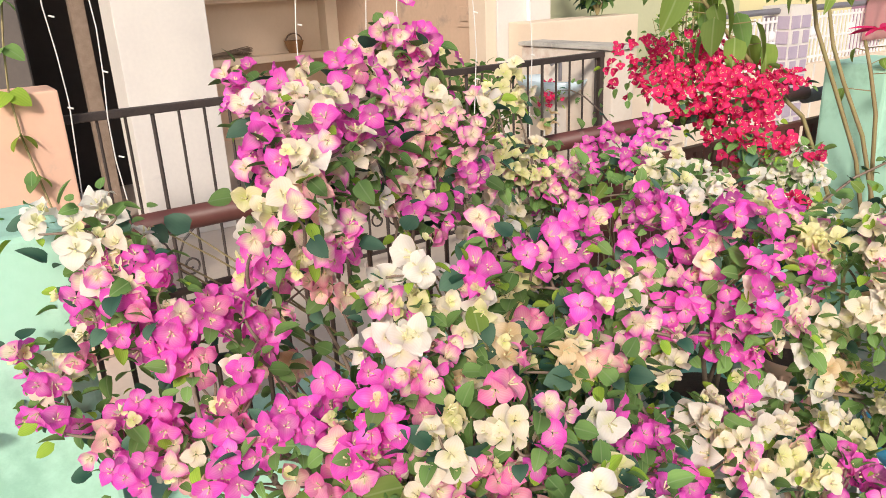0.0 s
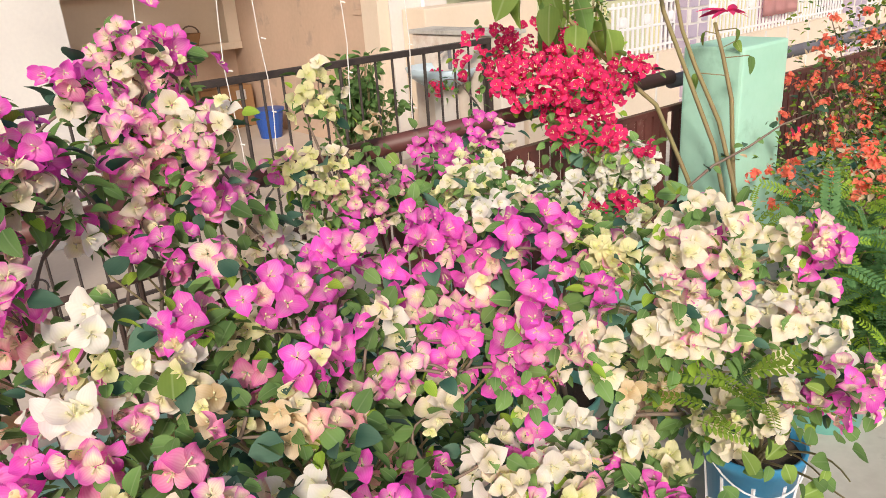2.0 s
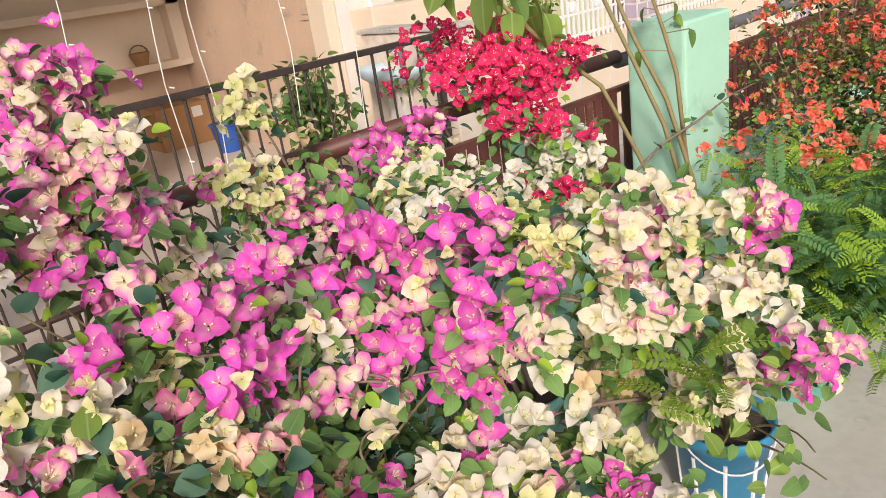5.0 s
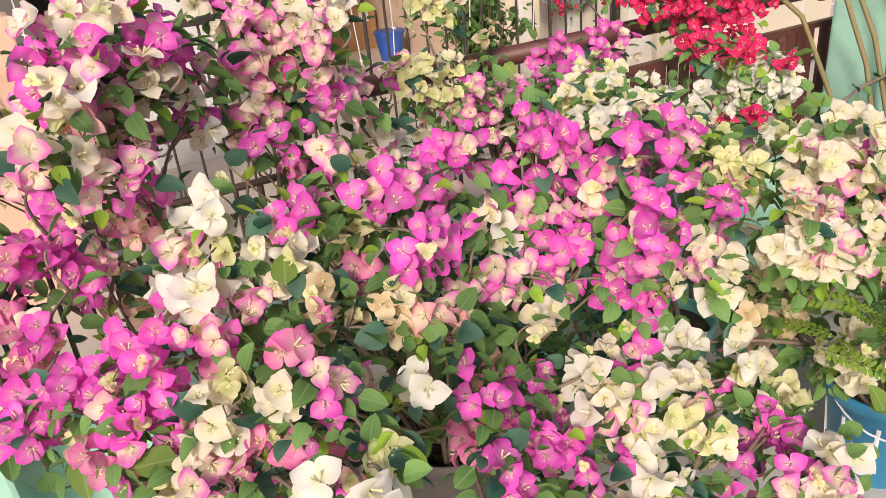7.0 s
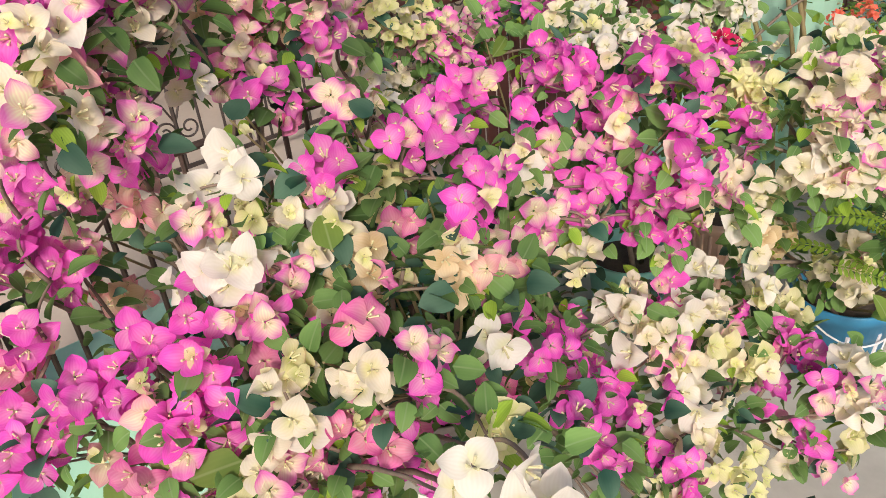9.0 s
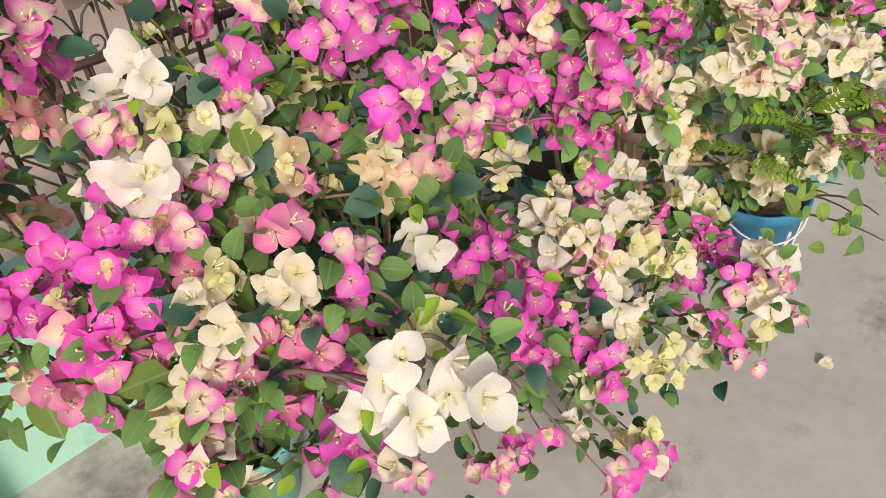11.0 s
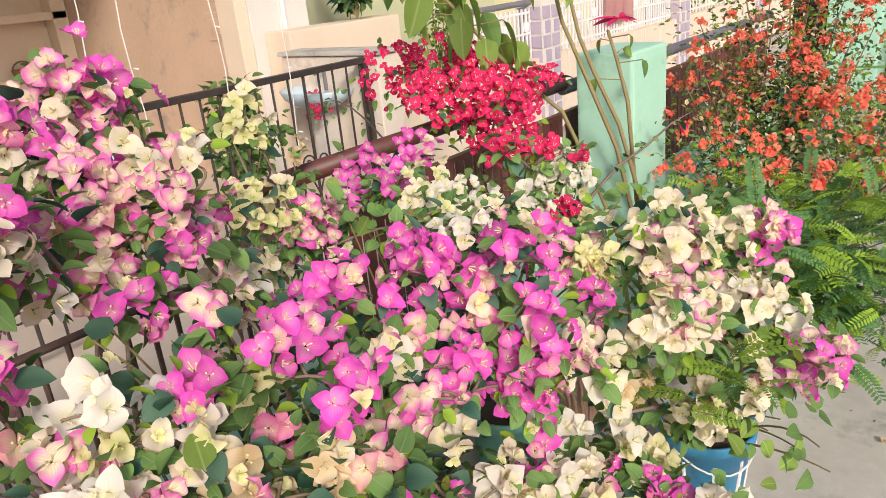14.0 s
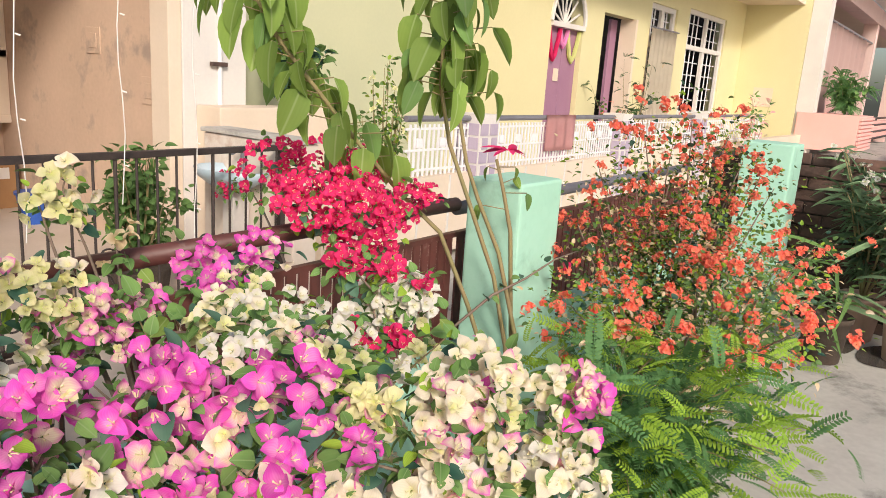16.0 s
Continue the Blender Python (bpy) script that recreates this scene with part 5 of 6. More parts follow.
def bougainvillea(label, foot, clusters, density=1.0, leaves=0.8, plain=False, scale=1.0, back=True):
    """Arching stems; each ends in a loose cluster of flowers that keep clear of one another, mostly of one tone, with leaves between."""
    plant = thing("bougainvillea", label, "flowering shrub", "bougainvilleas on the terrace")
    base = Vector(foot)
    pieces, count, nodes = [], 0, []
    for x, y, z, r, tone in sorted(clusters, key=lambda k: (Vector(k[:3]) - base).length):
        c = Vector((x, y, z))
        large = 1.24 if tone == "w" and not scale < 1 else 1.0
        below = [q for q in nodes if q.z < c.z - 0.01 and (q - c).length > 0.03]
        fork = min(below, key=lambda q: (q - c).length + 0.35 * (q - base).length) if below and len(nodes) > 14 else base + Vector((rng.uniform(-0.06, 0.06), rng.uniform(-0.06, 0.06), 0))
        reach = (c - fork).length
        line = bend(fork, c - Vector((0, 0, 0.012)), 0.22 * reach)
        thick = min(0.008, 0.0024 + 0.008 * reach)
        stem = part("stem", bar(line, [thick + (0.0014 - thick) * i / 8 for i in range(9)], 6), BARK, plant, smooth=True)
        nodes += line[2:8]
        n = max(1, round(density * 3.5 * (r / (0.025 * scale * large)) ** 1.7))
        spots = []
        for k in range(n * 14):
            if len(spots) == n:
                break
            d = Vector((rng.gauss(-0.2, 0.8), rng.gauss(-0.5, 0.8), rng.gauss(0.3, 0.8)))
            d *= min(1.0, 1.25 / d.length)
            p = c + d * r * 1.05 if k else c.copy()
            if all((p - o).length > 0.021 * scale * large for o, _, _ in spots):
                t = tone if plain or k == 0 or rng.random() < 0.7 else rng.choice(BLENDS.get(tone, (tone,)))
                spots.append((p, d, t))
        for k in range(rng.choice((1, 2, 3, 3)) if back and not plain else 0):
            d = Vector((rng.gauss(0.3, 0.7), rng.gauss(0.55, 0.6), rng.gauss(-0.35, 0.7)))
            spots.append((c + d * max(r, 0.022) * 1.25, d, rng.choice(BLENDS.get(tone, (tone,)))))
        for p, d, t in spots:
            face = d * 0.55 + Vector((rng.gauss(-0.35, 0.38), rng.gauss(-0.75, 0.38), rng.gauss(0.45, 0.38)))
            size = (1.12 if t == "w" and scale >= 1 else 0.88) * rng.uniform(0.76, 1.10)
            child("flower", rng.choice(FLOWERS[t]), stem, facing(p, face, rng.uniform(0, 6.28), scale * size))
        if not plain and rng.random() < 0.45:
            d = Vector((rng.gauss(-0.2, 0.6), rng.gauss(-0.6, 0.5), rng.gauss(0.4, 0.6)))
            child("flower", rng.choice(FLOWERS["y"]), stem, facing(c + d * r, d + Vector((0, -0.4, 0.3)), rng.uniform(0, 6.28), scale * rng.uniform(0.35, 0.5)))
        for k in range(round(leaves * 5.5 * max(1, r / 0.04))):
            d = Vector((rng.gauss(0.25, 1), rng.gauss(0.5, 0.9), rng.gauss(-0.35, 0.8))).normalized()
            p = c + d * max(r, 0.024) * rng.uniform(0.8, 1.8)
            m = leaf_pose(p, d + Vector((0, -0.4, rng.uniform(-0.6, 0.3))), rng.uniform(0.45, 0.85))
            me = rng.choices(LEAVES, (6, 5, 2, 3))[0]
            if count < 60:
                child("leaf", me, stem, m)
                count += 1
            else:
                pieces.append((me, m))
        for q in line[4:] if reach > 0.12 else line[4::2]:
            for k in range(round(leaves * (3.4 if reach > 0.12 else 2.0))):
                d = Vector((rng.gauss(0.1, 1), rng.gauss(0.2, 1), rng.gauss(0, 0.6))).normalized()
                pieces.append((rng.choices(LEAVES, (6, 5, 2, 1))[0], leaf_pose(q + d * rng.uniform(0.01, 0.07), d, rng.uniform(0.4, 0.9))))
    if pieces:
        joined("foliage", pieces, plant, "dense small green leaves")
    return plant


def pot(label, x, y, top, r_top, r_bottom, material, category="plant pot"):
    p = thing("plant_pot", label, category, "plant pots", (x, y, 0))
    bm = bmesh.new()
    z0 = FLOOR
    prof = [(0.001, z0 + 0.01), (r_bottom * 0.95, z0), (r_bottom, z0 + 0.005), (r_top * 0.96, top - 0.035), (r_top * 1.04, top - 0.033), (r_top * 1.06, top - 0.003), (r_top * 1.03, top), (r_top * 0.97, top - 0.004), (r_top * 0.93, top - 0.05), (0.001, top - 0.05)]
    rings = [[bm.verts.new((r * math.cos(a), r * math.sin(a), z)) for a in (k * math.tau / 40 for k in range(40))] for r, z in prof]
    for a, b in zip(rings, rings[1:]):
        for k in range(40):
            bm.faces.new((a[k], a[(k + 1) % 40], b[(k + 1) % 40], b[k]))
    part("body", bm, material, p, smooth=True)
    sb = bmesh.new()
    bmesh.ops.create_circle(sb, cap_ends=True, segments=28, radius=r_top * 0.95, matrix=Matrix.Translation((0, 0, top - 0.035)))
    part("soil", sb, SOIL, p)
    return p


pot("teal plastic bucket used as a plant pot", 1.897, 1.177, 0.275, 0.120, 0.092, TEAL)
blue = pot("blue plastic bucket with white stripes used as a plant pot", 2.04, 0.66, 0.30, 0.117, 0.090, BLUE_POT_MAT)
for k in range(9):
    a = k * math.tau / 9 + 0.2
    part("stripe", bar([(0.094 * math.cos(a), 0.094 * math.sin(a), 0.075), (0.108 * math.cos(a), 0.108 * math.sin(a), 0.235)], 0.0052, 6), WHITE_METAL, blue, "white painted stripe")
part("handle", bar([(0.121 * math.cos(math.pi * 0.9 + math.pi * 0.75 * i / 10), 0.121 * math.sin(math.pi * 0.9 + math.pi * 0.75 * i / 10), 0.272 - 0.055 * math.sin(math.pi * i / 10)) for i in range(11)], 0.0024, 6), WHITE_METAL, blue, "white wire handle")
pot("mint plastic bucket used as a plant pot", 0.745, 1.09, 0.265, 0.120, 0.095, TEAL)
# dark grey-brown: the gloom under the shrubs is put into this pot's colour
pot("plastic plant pot, coloured dark for the shade under the bougainvilleas", 1.16, 1.14, 0.27, 0.12, 0.10, SHUTTER)
ribbed = pot("small ribbed terracotta pot", 2.23, 1.10, 0.29, 0.10, 0.07, TERRACOTTA)
for k in range(22):
    a = k * math.tau / 22
    part("rib", bar([(0.071 * math.cos(a), 0.071 * math.sin(a), 0.06), (0.0955 * math.cos(a), 0.0955 * math.sin(a), 0.25)], 0.006, 6), TERRACOTTA, ribbed, smooth=True)
bougainvillea("tall bougainvillea with magenta and cream bracts", (0.745, 1.09, 0.24), TALL_LEFT_A + TALL_LEFT_B + CROWN_LEFT)
bougainvillea("tall bougainvillea shoots with pink and cream bracts", (0.77, 1.12, 0.24), CROWN_RIGHT_A + CROWN_RIGHT_B)
bougainvillea("bougainvillea with large white and cream bracts", (1.14, 1.14, 0.25), CREAM_MIDDLE, leaves=0.6)
bougainvillea("young bougainvillea with pale yellow and pink bracts", (1.19, 1.16, 0.25), SPRIGS_HIGH, leaves=1.1)
bougainvillea("bougainvillea shoots with bright magenta bracts", (1.16, 1.10, 0.25), MIDDLE_SHOOTS_A + MIDDLE_SHOOTS_B, leaves=1.2)
bougainvillea("low bougainvillea branch with magenta bracts", (0.73, 1.06, 0.24), LOW_LEFT, leaves=0.5, back=False)
bougainvillea("low bougainvillea with cream and rose bracts", (0.75, 1.05, 0.24), LOW_MIDDLE_A + LOW_MIDDLE_B, leaves=0.8)
bougainvillea("bougainvillea branch with very large white bracts", (0.78, 1.08, 0.24), NEAR_WHITE, leaves=0.2, plain=True)
bougainvillea("bougainvillea full of magenta bracts in a teal bucket", (1.897, 1.177, 0.24), MAGENTA_MIDDLE_A + MAGENTA_MIDDLE_B)
bougainvillea("low bougainvillea with cream and magenta bracts", (1.19, 1.10, 0.25), LOW_FRONT_A + LOW_FRONT_B + LOW_FRONT_C)
bougainvillea("bougainvillea with cream and pink bracts in a blue bucket", (2.05, 0.66, 0.24), BLUE_POT_A + BLUE_POT_B + BLUE_POT_C, leaves=1.1)
bougainvillea("bougainvillea with white and yellow bracts along the fence", (1.80, 1.42, FLOOR), FENCE_SPRIGS_A + FENCE_SPRIGS_B + AT_FENCE, leaves=1.5, scale=0.82)
bougainvillea("bougainvillea with magenta bracts spreading before the pillar", (0.70, 1.10, 0.24), BY_PILLAR_A + BY_PILLAR_B + BY_PILLAR_C, leaves=0.45, back=False)
bougainvillea("bougainvillea twigs with magenta bracts before the mint pillar", (0.72, 1.08, 0.24), SPREADING_A + SPREADING_B, leaves=0.3, back=False)
bougainvillea("bougainvillea with crimson bracts hanging over the railing", (2.20, 1.43, FLOOR), CRIMSON + CRIMSON_LOW, density=1.5, leaves=1.6, plain=True, scale=0.76)


# ---- other plants ----
def frond_mesh(material, length, pairs=10):
    """A feathery leaf: a thin midrib with pairs of narrow leaflets."""
    bm = bmesh.new()
    uv = bm.loops.layers.uv.new("UVMap")
    curve = lambda u: Vector((u * length, 0, -0.35 * length * u * u))
    tube(bm, [curve(i / 6) for i in range(7)], [0.0013 - 0.0007 * i / 6 for i in range(7)], 4)
    for i in range(pairs):
        u = 0.12 + 0.86 * i / (pairs - 1)
        size = length * 0.22 * (1 - 0.45 * abs(u - 0.45))
        o = curve(u)
        for s in (-1, 1):
            d = Vector((0.35, s, -0.18)).normalized()
            w = Vector((1, 0, -0.3)).normalized() * size * 0.21
            vs = [bm.verts.new(o + d * size * a + w * b) for a, b in ((0, 0), (0.35, 1), (0.8, 0.8), (1, 0), (0.8, -0.8), (0.35, -1))]
            f = bm.faces.new(vs)
            for loop, a in zip(f.loops, (0, 0.35, 0.8, 1, 0.8, 0.35)):
                loop[uv].uv = (a, 0.5)
    return mesh_of("frond", bm, material)


FRONDS = [frond_mesh(FERN_GREEN, 0.110, 12), frond_mesh(FERN_GREEN, 0.085, 10), frond_mesh(LEAF_LIME, 0.10, 10)]


def feathery_shrub(foot, tips, label, start=4):
    plant = thing("feathery_shrub", label, "shrub")
    base = Vector(foot)
    n, pieces = 0, []
    for tip in tips:
        tip = Vector(tip)
        line = bend(base, tip, 0.16, 12)
        part("stem", bar(line, [0.005 - 0.0036 * i / 11 for i in range(12)], 5), STEM, plant, smooth=True)
        out = (tip - base).normalized()
        for q in line[start:]:
            for k in range(5):
                d = out * 0.4 + Vector((rng.gauss(-0.1, 0.8), rng.gauss(-0.2, 0.8), rng.uniform(-0.4, 0.8)))
                me = FRONDS[2] if (q - tip).length < 0.10 and rng.random() < 0.6 else rng.choice(FRONDS[:2])
                m = leaf_pose(q + Vector((rng.gauss(0, 0.045), rng.gauss(0, 0.045), rng.gauss(0, 0.035))), d, rng.uniform(0.6, 1.1))
                if k == 0 and n < 290:
                    child("frond", me, plant, m)
                    n += 1
                else:
                    pieces.append((me, m))
    joined("foliage", pieces, plant, "feathery green leaves")
    return plant


feathery_shrub((2.62, 0.74, 0.27), FEATHERY, "spreading green shrub with feathery compound leaves in a pot")
feathery_shrub((2.02, 0.64, 0.25), [(1.56, 0.51, 0.75), (1.63, 0.50, 0.69)], "young feathery-leaved shoots with lime tips in a blue bucket", 10)
pot("grey-green plastic pot under a feathery shrub", 2.62, 0.74, 0.30, 0.14, 0.11, TEAL)


RUST_LEAF = leaf_mesh(TONES["t"], 0.045, 0.026)


def orange_shrub(foot, clusters, label):
    plant = thing("orange_shrub", label, "flowering shrub", "orange flowering shrubs")
    base = Vector(foot)
    pieces, blooms, count = [], [], 0
    for c in clusters:
        c = Vector(c)
        line = bend(base + Vector((rng.uniform(-0.1, 0.1), rng.uniform(-0.05, 0.05), 0)), c, 0.08)
        part("stem", bar(line, [0.009 - 0.007 * i / 8 for i in range(9)], 6), BARK, plant, smooth=True)
        for clump in range(rng.randint(5, 8)):
            o = c + Vector((rng.gauss(0, 0.085), rng.gauss(0, 0.075), rng.gauss(0, 0.075)))
            for k in range(rng.randint(9, 14)):
                d = Vector((rng.gauss(-0.2, 1), rng.gauss(-0.3, 1), rng.gauss(0.4, 0.8)))
                m = facing(o + d.normalized() * rng.uniform(0.004, 0.026), d + Vector((-0.4, -0.3, 0.4)), rng.uniform(0, 6.28), rng.uniform(0.28, 0.48))
                if count < 290:
                    child("flower", rng.choice(FLOWERS["o"]), plant, m)
                    count += 1
                else:
                    blooms.append((rng.choice(FLOWERS["o"]), m))
        for q in line[3:]:
            for k in range(46):
                d = Vector((rng.gauss(0, 1), rng.gauss(0, 1), rng.gauss(0, 0.8)))
                pieces.append((rng.choices(LEAVES + [RUST_LEAF], (4, 3, 1, 5, 4))[0], leaf_pose(q + d * 0.085, d, rng.uniform(0.3, 0.62))))
    joined("blossom", blooms, plant, "clusters of small orange bracts")
    joined("foliage", pieces, plant, "small yellowish green leaves")
    return plant


orange_shrub((3.75, 1.0, FLOOR), ORANGE_HIGH, "tall shrub with bright orange bract clusters and yellowish leaves")
orange_shrub((3.55, 0.80, FLOOR), ORANGE_LOW, "lower shrub with bright orange bract clusters and yellowish leaves")

# poinsettia with long bare stems
POINSETTIA_LEAF = [leaf_mesh(BROAD, 0.160, 0.098, 0.3, 0.5), leaf_mesh(BROAD, 0.15, 0.090, 0.4, 0.8), leaf_mesh(BROAD, 0.13, 0.076, 0.25, 1.0), leaf_mesh(LEAF, 0.15, 0.078, 0.3, 0.6)]
poin = thing("poinsettia", "tall poinsettia with bare cane stems and drooping green leaves", "shrub")
CANE_1 = [(2.90, 1.20, FLOOR), (2.86, 1.23, 0.52), (2.77, 1.25, 0.80), (2.68, 1.31, 1.05), (2.61, 1.36, 1.25), (2.57, 1.38, 1.43), (2.57, 1.38, 1.61), (2.59, 1.37, 1.80), (2.60, 1.37, 1.98)]
CANE_2 = [(2.92, 1.17, FLOOR), (2.87, 1.20, 0.57), (2.79, 1.25, 0.88), (2.71, 1.30, 1.07), (2.67, 1.33, 1.19), (2.64, 1.35, 1.34), (2.63, 1.355, 1.52), (2.65, 1.36, 1.75)]
CANE_3 = [(2.86, 1.24, FLOOR), (2.80, 1.26, 0.45), (2.71, 1.31, 0.70), (2.59, 1.36, 0.96), (2.46, 1.43, 1.09), (2.33, 1.49, 1.24), (2.20, 1.55, 1.40), (2.10, 1.59, 1.52), (2.04, 1.62, 1.63), (1.99, 1.64, 1.74)]
CANE_4 = [(2.92, 1.22, 0.3), (2.84, 1.24, 0.95), (2.80, 1.26, 1.10), (2.775, 1.28, 1.20)]
for cane, low, each in ((CANE_1, 1.38, 18), (CANE_2, 1.40, 14), (CANE_3, 1.20, 14), (CANE_4, 1.00, 3)):
    part("cane", bar(cane, [0.0085 - 0.004 * i / len(cane) for i in range(len(cane))], 8), STEM, poin, smooth=True)
    for p, q in zip(cane, cane[1:]):
        for k in range(each):
            node = Vector(p).lerp(Vector(q), (k + rng.random()) / each)
            if node.z < low:
                continue
            ang = k * 2.4 + rng.uniform(-0.5, 0.5)
            out = Vector((math.cos(ang), math.sin(ang) * 0.8, 0))
            foot = node + out * rng.uniform(0.03, 0.13) + Vector((0, 0, 0.012))
            part("leaf_stalk", bar([node, foot], 0.0018, 4), STEM, poin)
            m = leaf_pose(foot, out * rng.uniform(0.25, 0.9) + Vector((0, 0, -0.85)), rng.uniform(0.55, 0.93) * (0.5 if cane is CANE_4 else 1))
            child("leaf", rng.choices(POINSETTIA_LEAF, (5, 4, 3, 2))[0], poin, m)
STAR = leaf_mesh(TONES["r"], 0.09, 0.026, 0.2, 0.5)
for k in range(8):
    ang = k * math.tau / 8
    child("red_bract", STAR, poin, leaf_pose((2.775, 1.24, 1.235), (math.cos(ang), math.sin(ang), rng.uniform(-0.1, 0.3)), rng.uniform(0.7, 1.05)))

# oleanders in terracotta pots at the end of the terrace
LANCE = [leaf_mesh(LONG_GREEN, 0.17, 0.022, 0.3, 0.5), leaf_mesh(LONG_GREEN, 0.14, 0.02, 0.3, 0.9)]


def oleander(x, y, height, label, seed):
    g = random.Random(seed)
    pot("weathered pale terracotta pot", x, y, 0.33, 0.125, 0.090, TERRACOTTA)
    plant = thing("oleander", label, "shrub", "oleanders in pots")
    pieces = []
    for k in range(13):
        ang = g.uniform(0, math.tau)
        top = Vector((x + math.cos(ang) * g.uniform(0.1, 0.38), y + math.sin(ang) * g.uniform(0.1, 0.38), g.uniform(0.7, 1.0) * height))
        line = bend((x, y, 0.29), top, 0.08)
        part("stem", bar(line, [0.009 - 0.006 * i / 8 for i in range(9)], 6), STEM, plant, smooth=True)
        for q in line[2:]:
            for j in range(4):
                a = g.uniform(0, math.tau)
                piece = (g.choice(LANCE), leaf_pose(q, (math.cos(a), math.sin(a), g.uniform(-0.5, 0.8)), g.uniform(0.8, 1.25)))
                if k < 3:
                    child("leaf", piece[0], plant, piece[1])
                else:
                    pieces.append(piece)
        if k < 3:
            for j in range(6):
                child("flower", g.choice(FLOWERS["w"]), plant, facing(top + Vector((g.gauss(0, 0.03), g.gauss(0, 0.03), g.gauss(0, 0.03))), (g.gauss(0, 1) - 0.5, g.gauss(0, 1), 0.6), g.uniform(0, 6), 0.7))
    joined("foliage", pieces, plant, "long narrow leaves")
    return plant


oleander(5.44, 0.135, 1.25, "oleander with long narrow leaves and white flowers", 3)
oleander(5.30, -0.32, 1.45, "tall oleander with long narrow leaves in a pot", 5)
oleander(5.72, 0.40, 1.2, "oleander with long narrow leaves before the brick wall", 8)
STRAP = [leaf_mesh(LONG_GREEN, 0.42, 0.028, 0.3, 1.6), leaf_mesh(LEAF, 0.36, 0.026, 0.3, 1.9)]
lily = thing("strap_leaf_plant", "clump of long drooping strap leaves by the pillar", "plant")
for k in range(34):
    a = rng.uniform(0, math.tau)
    child("leaf", rng.choice(STRAP), lily, leaf_pose((5.12 + rng.gauss(0, 0.05), 0.50 + rng.gauss(0, 0.06), rng.uniform(0.32, 0.64)), (math.cos(a), math.sin(a), rng.uniform(0.2, 1.3)), rng.uniform(0.8, 1.2)))
pot("dark plastic pot with a strap-leaved plant", 5.12, 0.50, 0.32, 0.13, 0.10, SOIL)


def puddle(cx, cy, rx, ry, seed):
    g = random.Random(seed)
    bm = bmesh.new()
    bm.faces.new([bm.verts.new((cx + rx * math.cos(a) * (1 + 0.25 * math.sin(3 * a + seed)), cy + ry * math.sin(a) * (1 + 0.2 * math.cos(2 * a + seed)), FLOOR + 0.004)) for a in (k * math.tau / 40 for k in range(40))])
    return setting(part("floor_wet_patch", bm, WET), "wet dark patch on the concrete floor", "puddle")


puddle(5.55, 0.50, 0.30, 0.17, 1)
puddle(5.50, 0.10, 0.36, 0.22, 2)


# ---- plants of the neighbours ----
def small_shrub(label, x, y, z0, z1, spread, leaves, scale, mats, tone=None, blooms=0, seed=1, container=None):
    g = random.Random(seed)
    plant = thing("potted_shrub", label, "shrub", "neighbours' plants")
    pieces = []
    for k in range(max(6, leaves // 28)):
        top = Vector((x + g.gauss(0, spread * 0.55), y + g.gauss(0, spread * 0.55), g.uniform(z0 + (z1 - z0) * 0.55, z1)))
        line = bend((x, y, z0), top, 0.05)
        part("stem", bar(line, [0.008 - 0.006 * i / 8 for i in range(9)], 5), STEM, plant)
        for q in line[2:]:
            for j in range(4):
                d = Vector((g.gauss(0, 1), g.gauss(0, 1), g.gauss(0, 0.8)))
                pieces.append((g.choice(mats), leaf_pose(q + d * 0.03, d, scale * g.uniform(0.7, 1.3))))
    joined("foliage", pieces, plant, "dense green leaves")
    for k in range(blooms):
        d = Vector((g.gauss(0, 1), g.gauss(-0.5, 1), g.gauss(0.4, 0.8))).normalized()
        child("flower", g.choice(FLOWERS[tone]), plant, facing((x + d.x * spread * 0.8, y + d.y * spread * 0.8, (z0 + z1) / 2 + d.z * (z1 - z0) * 0.5), d, g.uniform(0, 6), scale * 1.1))
    if container:
        bm = bmesh.new()
        bmesh.ops.create_cone(bm, cap_ends=True, segments=24, radius1=container * 0.8, radius2=container, depth=0.26, matrix=Matrix.Translation((x, y, z0 - 0.13 + 0.02)))
        part("pot", bm, SOIL, plant, "dark plant pot")
    return plant


small_shrub("dense green shrub in a dark pot behind the black railing", 2.90, 3.62, 0.30, 0.98, 0.20, 760, 1.15, LEAVES[:2], seed=2, container=0.17)
small_shrub("dark large-leaved plants on the planter wall", 4.72, 4.36, 1.16, 1.70, 0.24, 420, 1.7, [LEAVES[0], LEAVES[2], LEAVES[1]], seed=3)
small_shrub("loose shrub with small yellow flowers by the white railing", 5.50, 4.12, -0.06, 1.60, 0.27, 800, 1.05, LEAVES[:2] + LEAVES[3:], "y", 14, 4)
small_shrub("feathery grey-green tree in the yellow house's porch", 11.4, 4.3, -0.06, 2.0, 0.55, 240, 1.1, [FRONDS[0], FRONDS[1]], seed=5)
small_shrub("marigold with orange flowers behind the white railing", 9.8, 3.95, -0.06, 1.28, 0.22, 120, 0.9, LEAVES[:2], "o", 16, 6)
small_shrub("yellow-green bushy plant behind the white railing", 13.9, 3.9, -0.06, 1.32, 0.5, 260, 1.8, [LEAVES[3], LEAVES[0]], seed=7)
small_shrub("reddish brown leafy plant before the yellow side wall", 14.4, 3.3, -0.06, 1.65, 0.4, 200, 1.8, [LEAVES[0], leaf_mesh(TONES["pe"], 0.06, 0.03)], seed=8)
small_shrub("green climber on the pink house's parapet", 20.8, 2.8, 1.2, 2.2, 0.75, 420, 2.4, [LEAVES[0], FRONDS[0]], seed=9)
small_shrub("leafy shrub with red flowers beyond the brick wall", 16.0, 0.6, 0.0, 1.9, 0.7, 300, 2.0, [LEAVES[0], LONG_GREEN and LANCE[0]], "p", 10, 10)
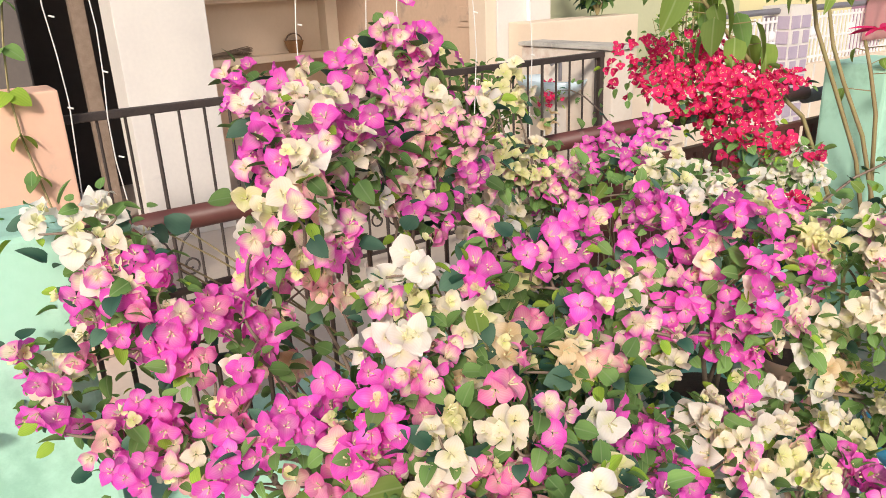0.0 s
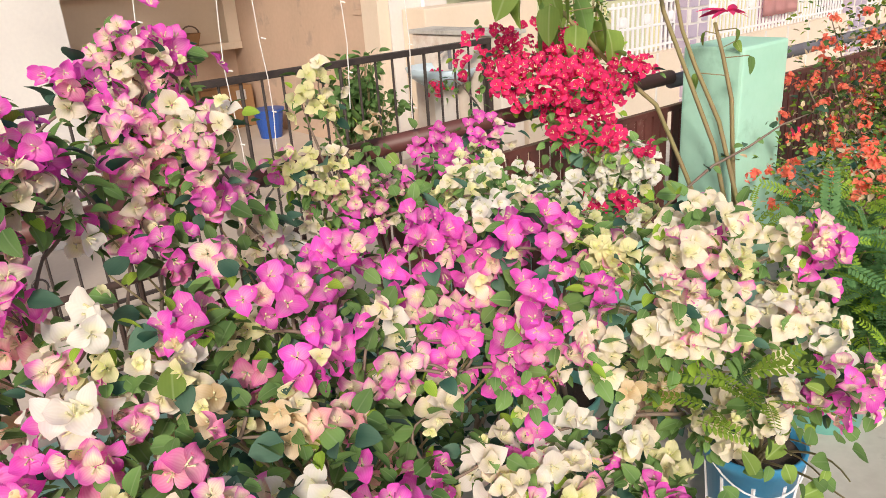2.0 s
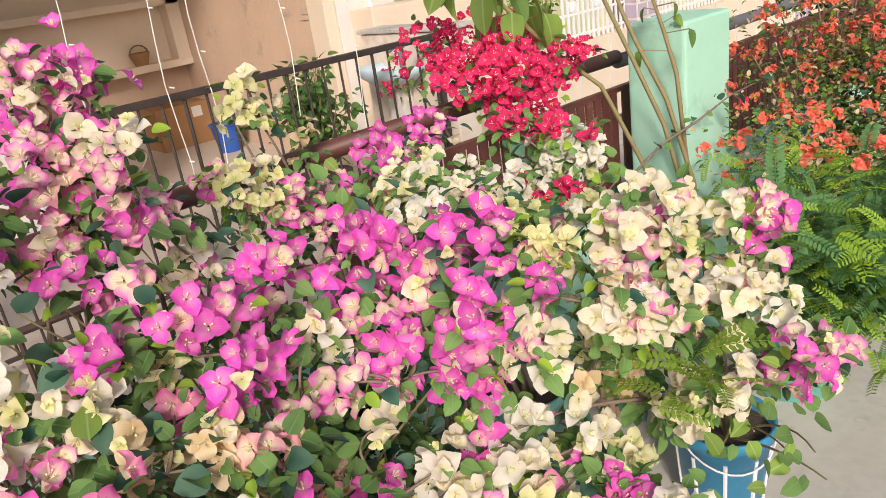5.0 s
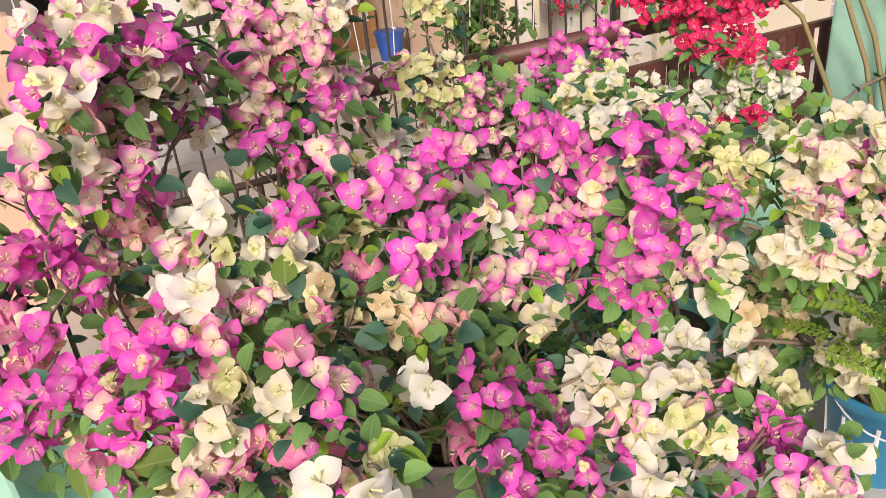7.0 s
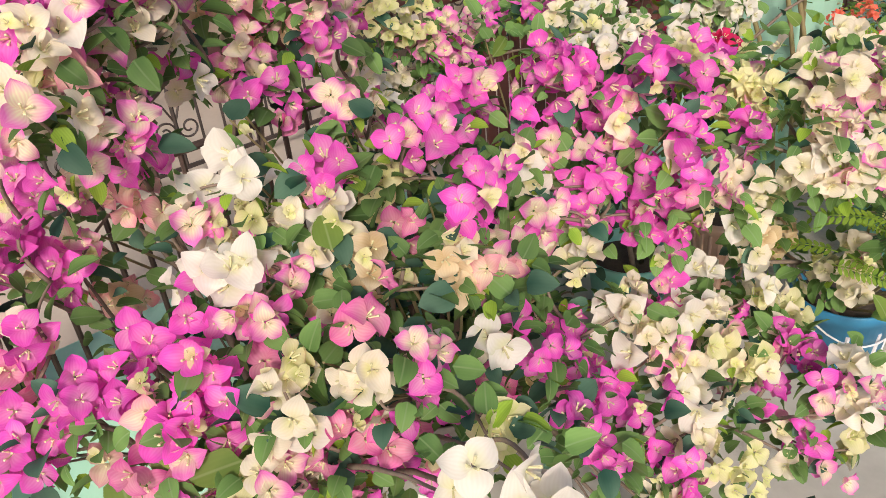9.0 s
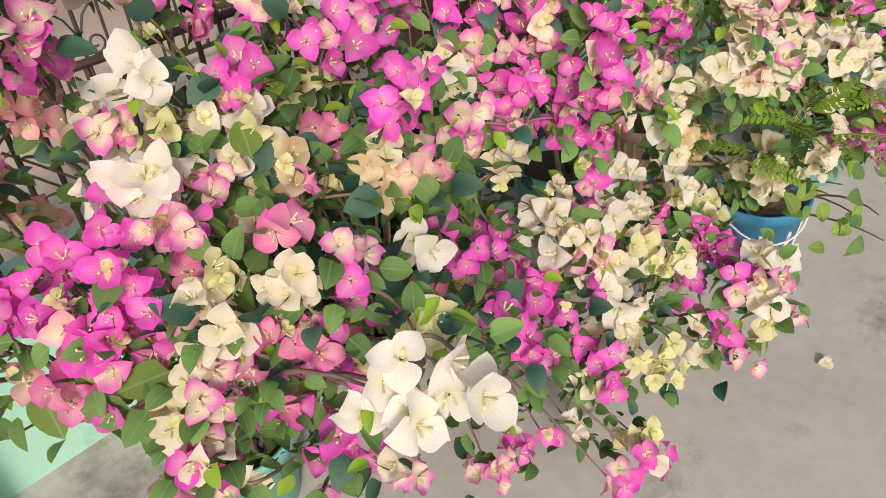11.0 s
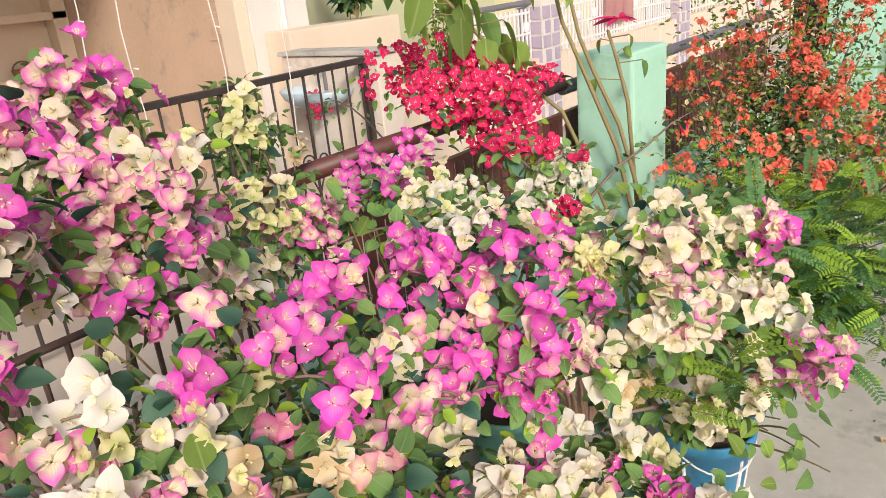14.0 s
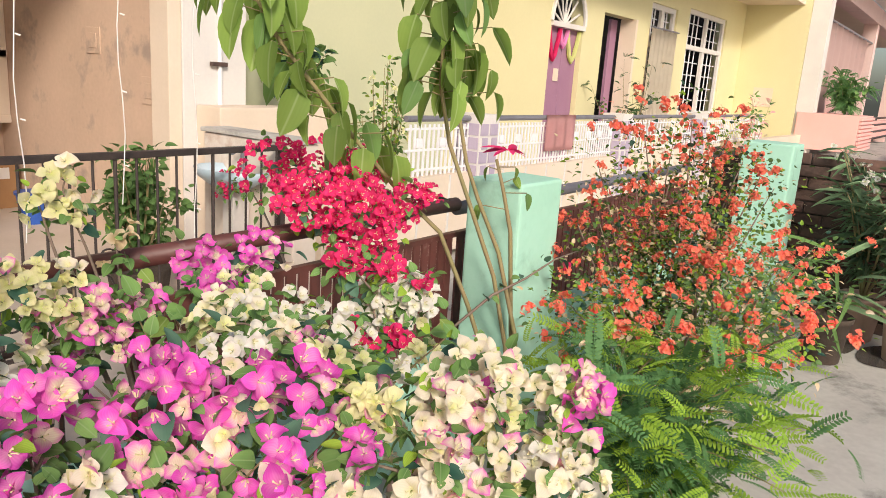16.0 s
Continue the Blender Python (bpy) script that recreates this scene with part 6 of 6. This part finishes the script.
# money plant climbing at the peach pillar
vine = thing("money_plant", "trailing money plant with heart-shaped lime green leaves", "vine")
line = [(0.44 + 0.03 * math.sin(i * 0.9), 3.05 + 0.015 * math.cos(i), 3.0 - i * 0.155) for i in range(17)]
part("stem", bar(line, 0.004, 5), STEM, vine)
HEART = [leaf_mesh(LEAF_LIME, 0.075, 0.065, 0.2, 0.6), leaf_mesh(LEAF, 0.07, 0.06, 0.2, 0.6)]
for i, q in enumerate(line[:-1]):
    for s in (-1, 1):
        child("leaf", rng.choice(HEART), vine, leaf_pose(q, (s * 0.8, -0.7, -0.5), rng.uniform(0.8, 1.15)))
# pot plant with white bracts hanging over the own railing
bougainvillea("small bougainvillea with pale yellow bracts and faded leaves by the railing", (1.62, 1.50, 0.55), HANGING, leaves=0.9)
bougainvillea("bougainvillea shoot with magenta bracts trailing over the floor", (1.18, 1.10, 0.25), TRAIL_LOW, leaves=0.6)


def big_leaves(label, places, mesh_list, foot, each=1):
    """A leafy shoot with single large leaves seen flat on."""
    plant = thing("leafy_shoot", label, "shoot", "leafy shoots")
    base = Vector(foot)
    for p in places:
        p = Vector(p)
        part("stem", bar(bend(base, p, 0.06), [0.004 - 0.0025 * i / 8 for i in range(9)], 5), STEM, plant)
        for k in range(each):
            q = p + Vector((rng.gauss(0, 0.018), rng.gauss(0, 0.018), rng.gauss(0, 0.018))) * (each - 1)
            m = facing(q, (rng.gauss(-0.2, 0.25), rng.gauss(-0.8, 0.2), rng.gauss(0.6, 0.25)), rng.uniform(0, 6.28), rng.uniform(0.6, 0.95))
            child("leaf", rng.choice(mesh_list), plant, m)
    return plant


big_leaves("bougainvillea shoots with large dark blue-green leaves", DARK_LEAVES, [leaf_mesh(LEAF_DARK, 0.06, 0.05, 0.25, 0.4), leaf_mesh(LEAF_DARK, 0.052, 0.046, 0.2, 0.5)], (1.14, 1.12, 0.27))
big_leaves("bougainvillea shoots with broad fresh green leaves", GREEN_LEAVES, [leaf_mesh(LEAF, 0.055, 0.045, 0.25, 0.5), leaf_mesh(BROAD, 0.06, 0.042, 0.25, 0.5)], (1.14, 1.10, 0.27))

FRESH = [leaf_mesh(LEAF, 0.055, 0.045, 0.25, 0.5), leaf_mesh(LEAF, 0.05, 0.042, 0.2, 0.6), leaf_mesh(BROAD, 0.052, 0.040, 0.25, 0.5)]
big_leaves("bougainvillea shoots with fresh green leaves over a blue bucket", POT_LEAVES, FRESH, (2.02, 0.64, 0.26), 3)
big_leaves("bougainvillea shoots with fresh green leaves by the railing", FENCE_LEAVES, FRESH, (1.76, 1.36, 0.25), 2)

# leafy shoots added low among the pots, dark-leaved to stand in for deep shade
under = thing("leafy_shoot", "added low bougainvillea shoots, small leaves kept dark for the shade among the pots", "shoot", "leafy shoots")
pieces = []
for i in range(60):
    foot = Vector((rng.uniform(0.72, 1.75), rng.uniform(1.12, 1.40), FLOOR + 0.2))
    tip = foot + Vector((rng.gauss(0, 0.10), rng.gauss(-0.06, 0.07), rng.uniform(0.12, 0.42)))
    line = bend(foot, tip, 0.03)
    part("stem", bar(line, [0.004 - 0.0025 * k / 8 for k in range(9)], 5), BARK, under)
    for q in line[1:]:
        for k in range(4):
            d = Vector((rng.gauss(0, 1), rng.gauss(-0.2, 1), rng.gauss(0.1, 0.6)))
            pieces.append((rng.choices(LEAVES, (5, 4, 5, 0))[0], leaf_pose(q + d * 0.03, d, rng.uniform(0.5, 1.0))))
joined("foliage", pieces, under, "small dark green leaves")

# thin thorny twig reaching past the pillar
twig = thing("twig", "thin brown thorny twig with small leaves past the pillar", "twig")
TWIG = [(2.55, 1.30, 0.62), (2.72, 1.22, 0.75), (2.87, 1.18, 0.79), (3.02, 1.15, 0.84), (3.20, 1.12, 0.86)]
part("stem", bar(TWIG, [0.005, 0.0045, 0.004, 0.003, 0.0018], 6), BARK, twig, smooth=True)
for i, q in enumerate(TWIG[1:]):
    for k in range(4):
        o = Vector(q) + Vector((rng.uniform(-0.08, 0.08), rng.uniform(-0.02, 0.02), rng.uniform(-0.01, 0.02)))
        child("leaf", rng.choice(LEAVES[:3]), twig, leaf_pose(o, (rng.gauss(0, 1), rng.gauss(-0.5, 0.5), rng.gauss(0.2, 0.5)), rng.uniform(0.5, 0.85)))
child("flower", FLOWERS["r"][0], twig, facing((3.08, 1.13, 0.81), (-0.5, -0.8, 0.2), 0.4, 0.7))

# fallen bracts, grit and twigs on the floor
litter = rng0.sample(range(1000), 46)
for i, n in enumerate(litter):
    g = random.Random(n)
    x, y = g.uniform(0.5, 4.2), g.uniform(-0.6, 1.2)
    if i % 3:
        bm = bmesh.new()
        bmesh.ops.create_icosphere(bm, subdivisions=1, radius=g.uniform(0.003, 0.008))
        for v in bm.verts:
            v.co = Vector((v.co.x * g.uniform(0.7, 1.4), v.co.y, v.co.z * 0.5)) + Vector((x, y, FLOOR + 0.003))
        tagged(part("pebble", bm, g.choice((SOIL, CONCRETE, BARK))), "tiny dark piece of grit on the concrete floor", "pebble", "grit on the floor")
    else:
        ob = new("fallen_bract", g.choice(FLOWERS[g.choice(("pc", "t", "c"))]))
        ob.matrix_basis = facing((x, y, FLOOR + 0.004), (g.gauss(0, 0.3), g.gauss(0, 0.3), 1), g.uniform(0, 6), 0.6)
        tagged(ob, "dry fallen bract lying on the concrete floor", "petal", "fallen bracts")

# ---- true size: the plan above is drawn slightly small ----
for ob in list(scene.objects):
    if ob.parent is None and ob.type in {"MESH", "EMPTY"}:
        ob.matrix_basis = Matrix.Scale(SIZE, 4) @ ob.matrix_basis
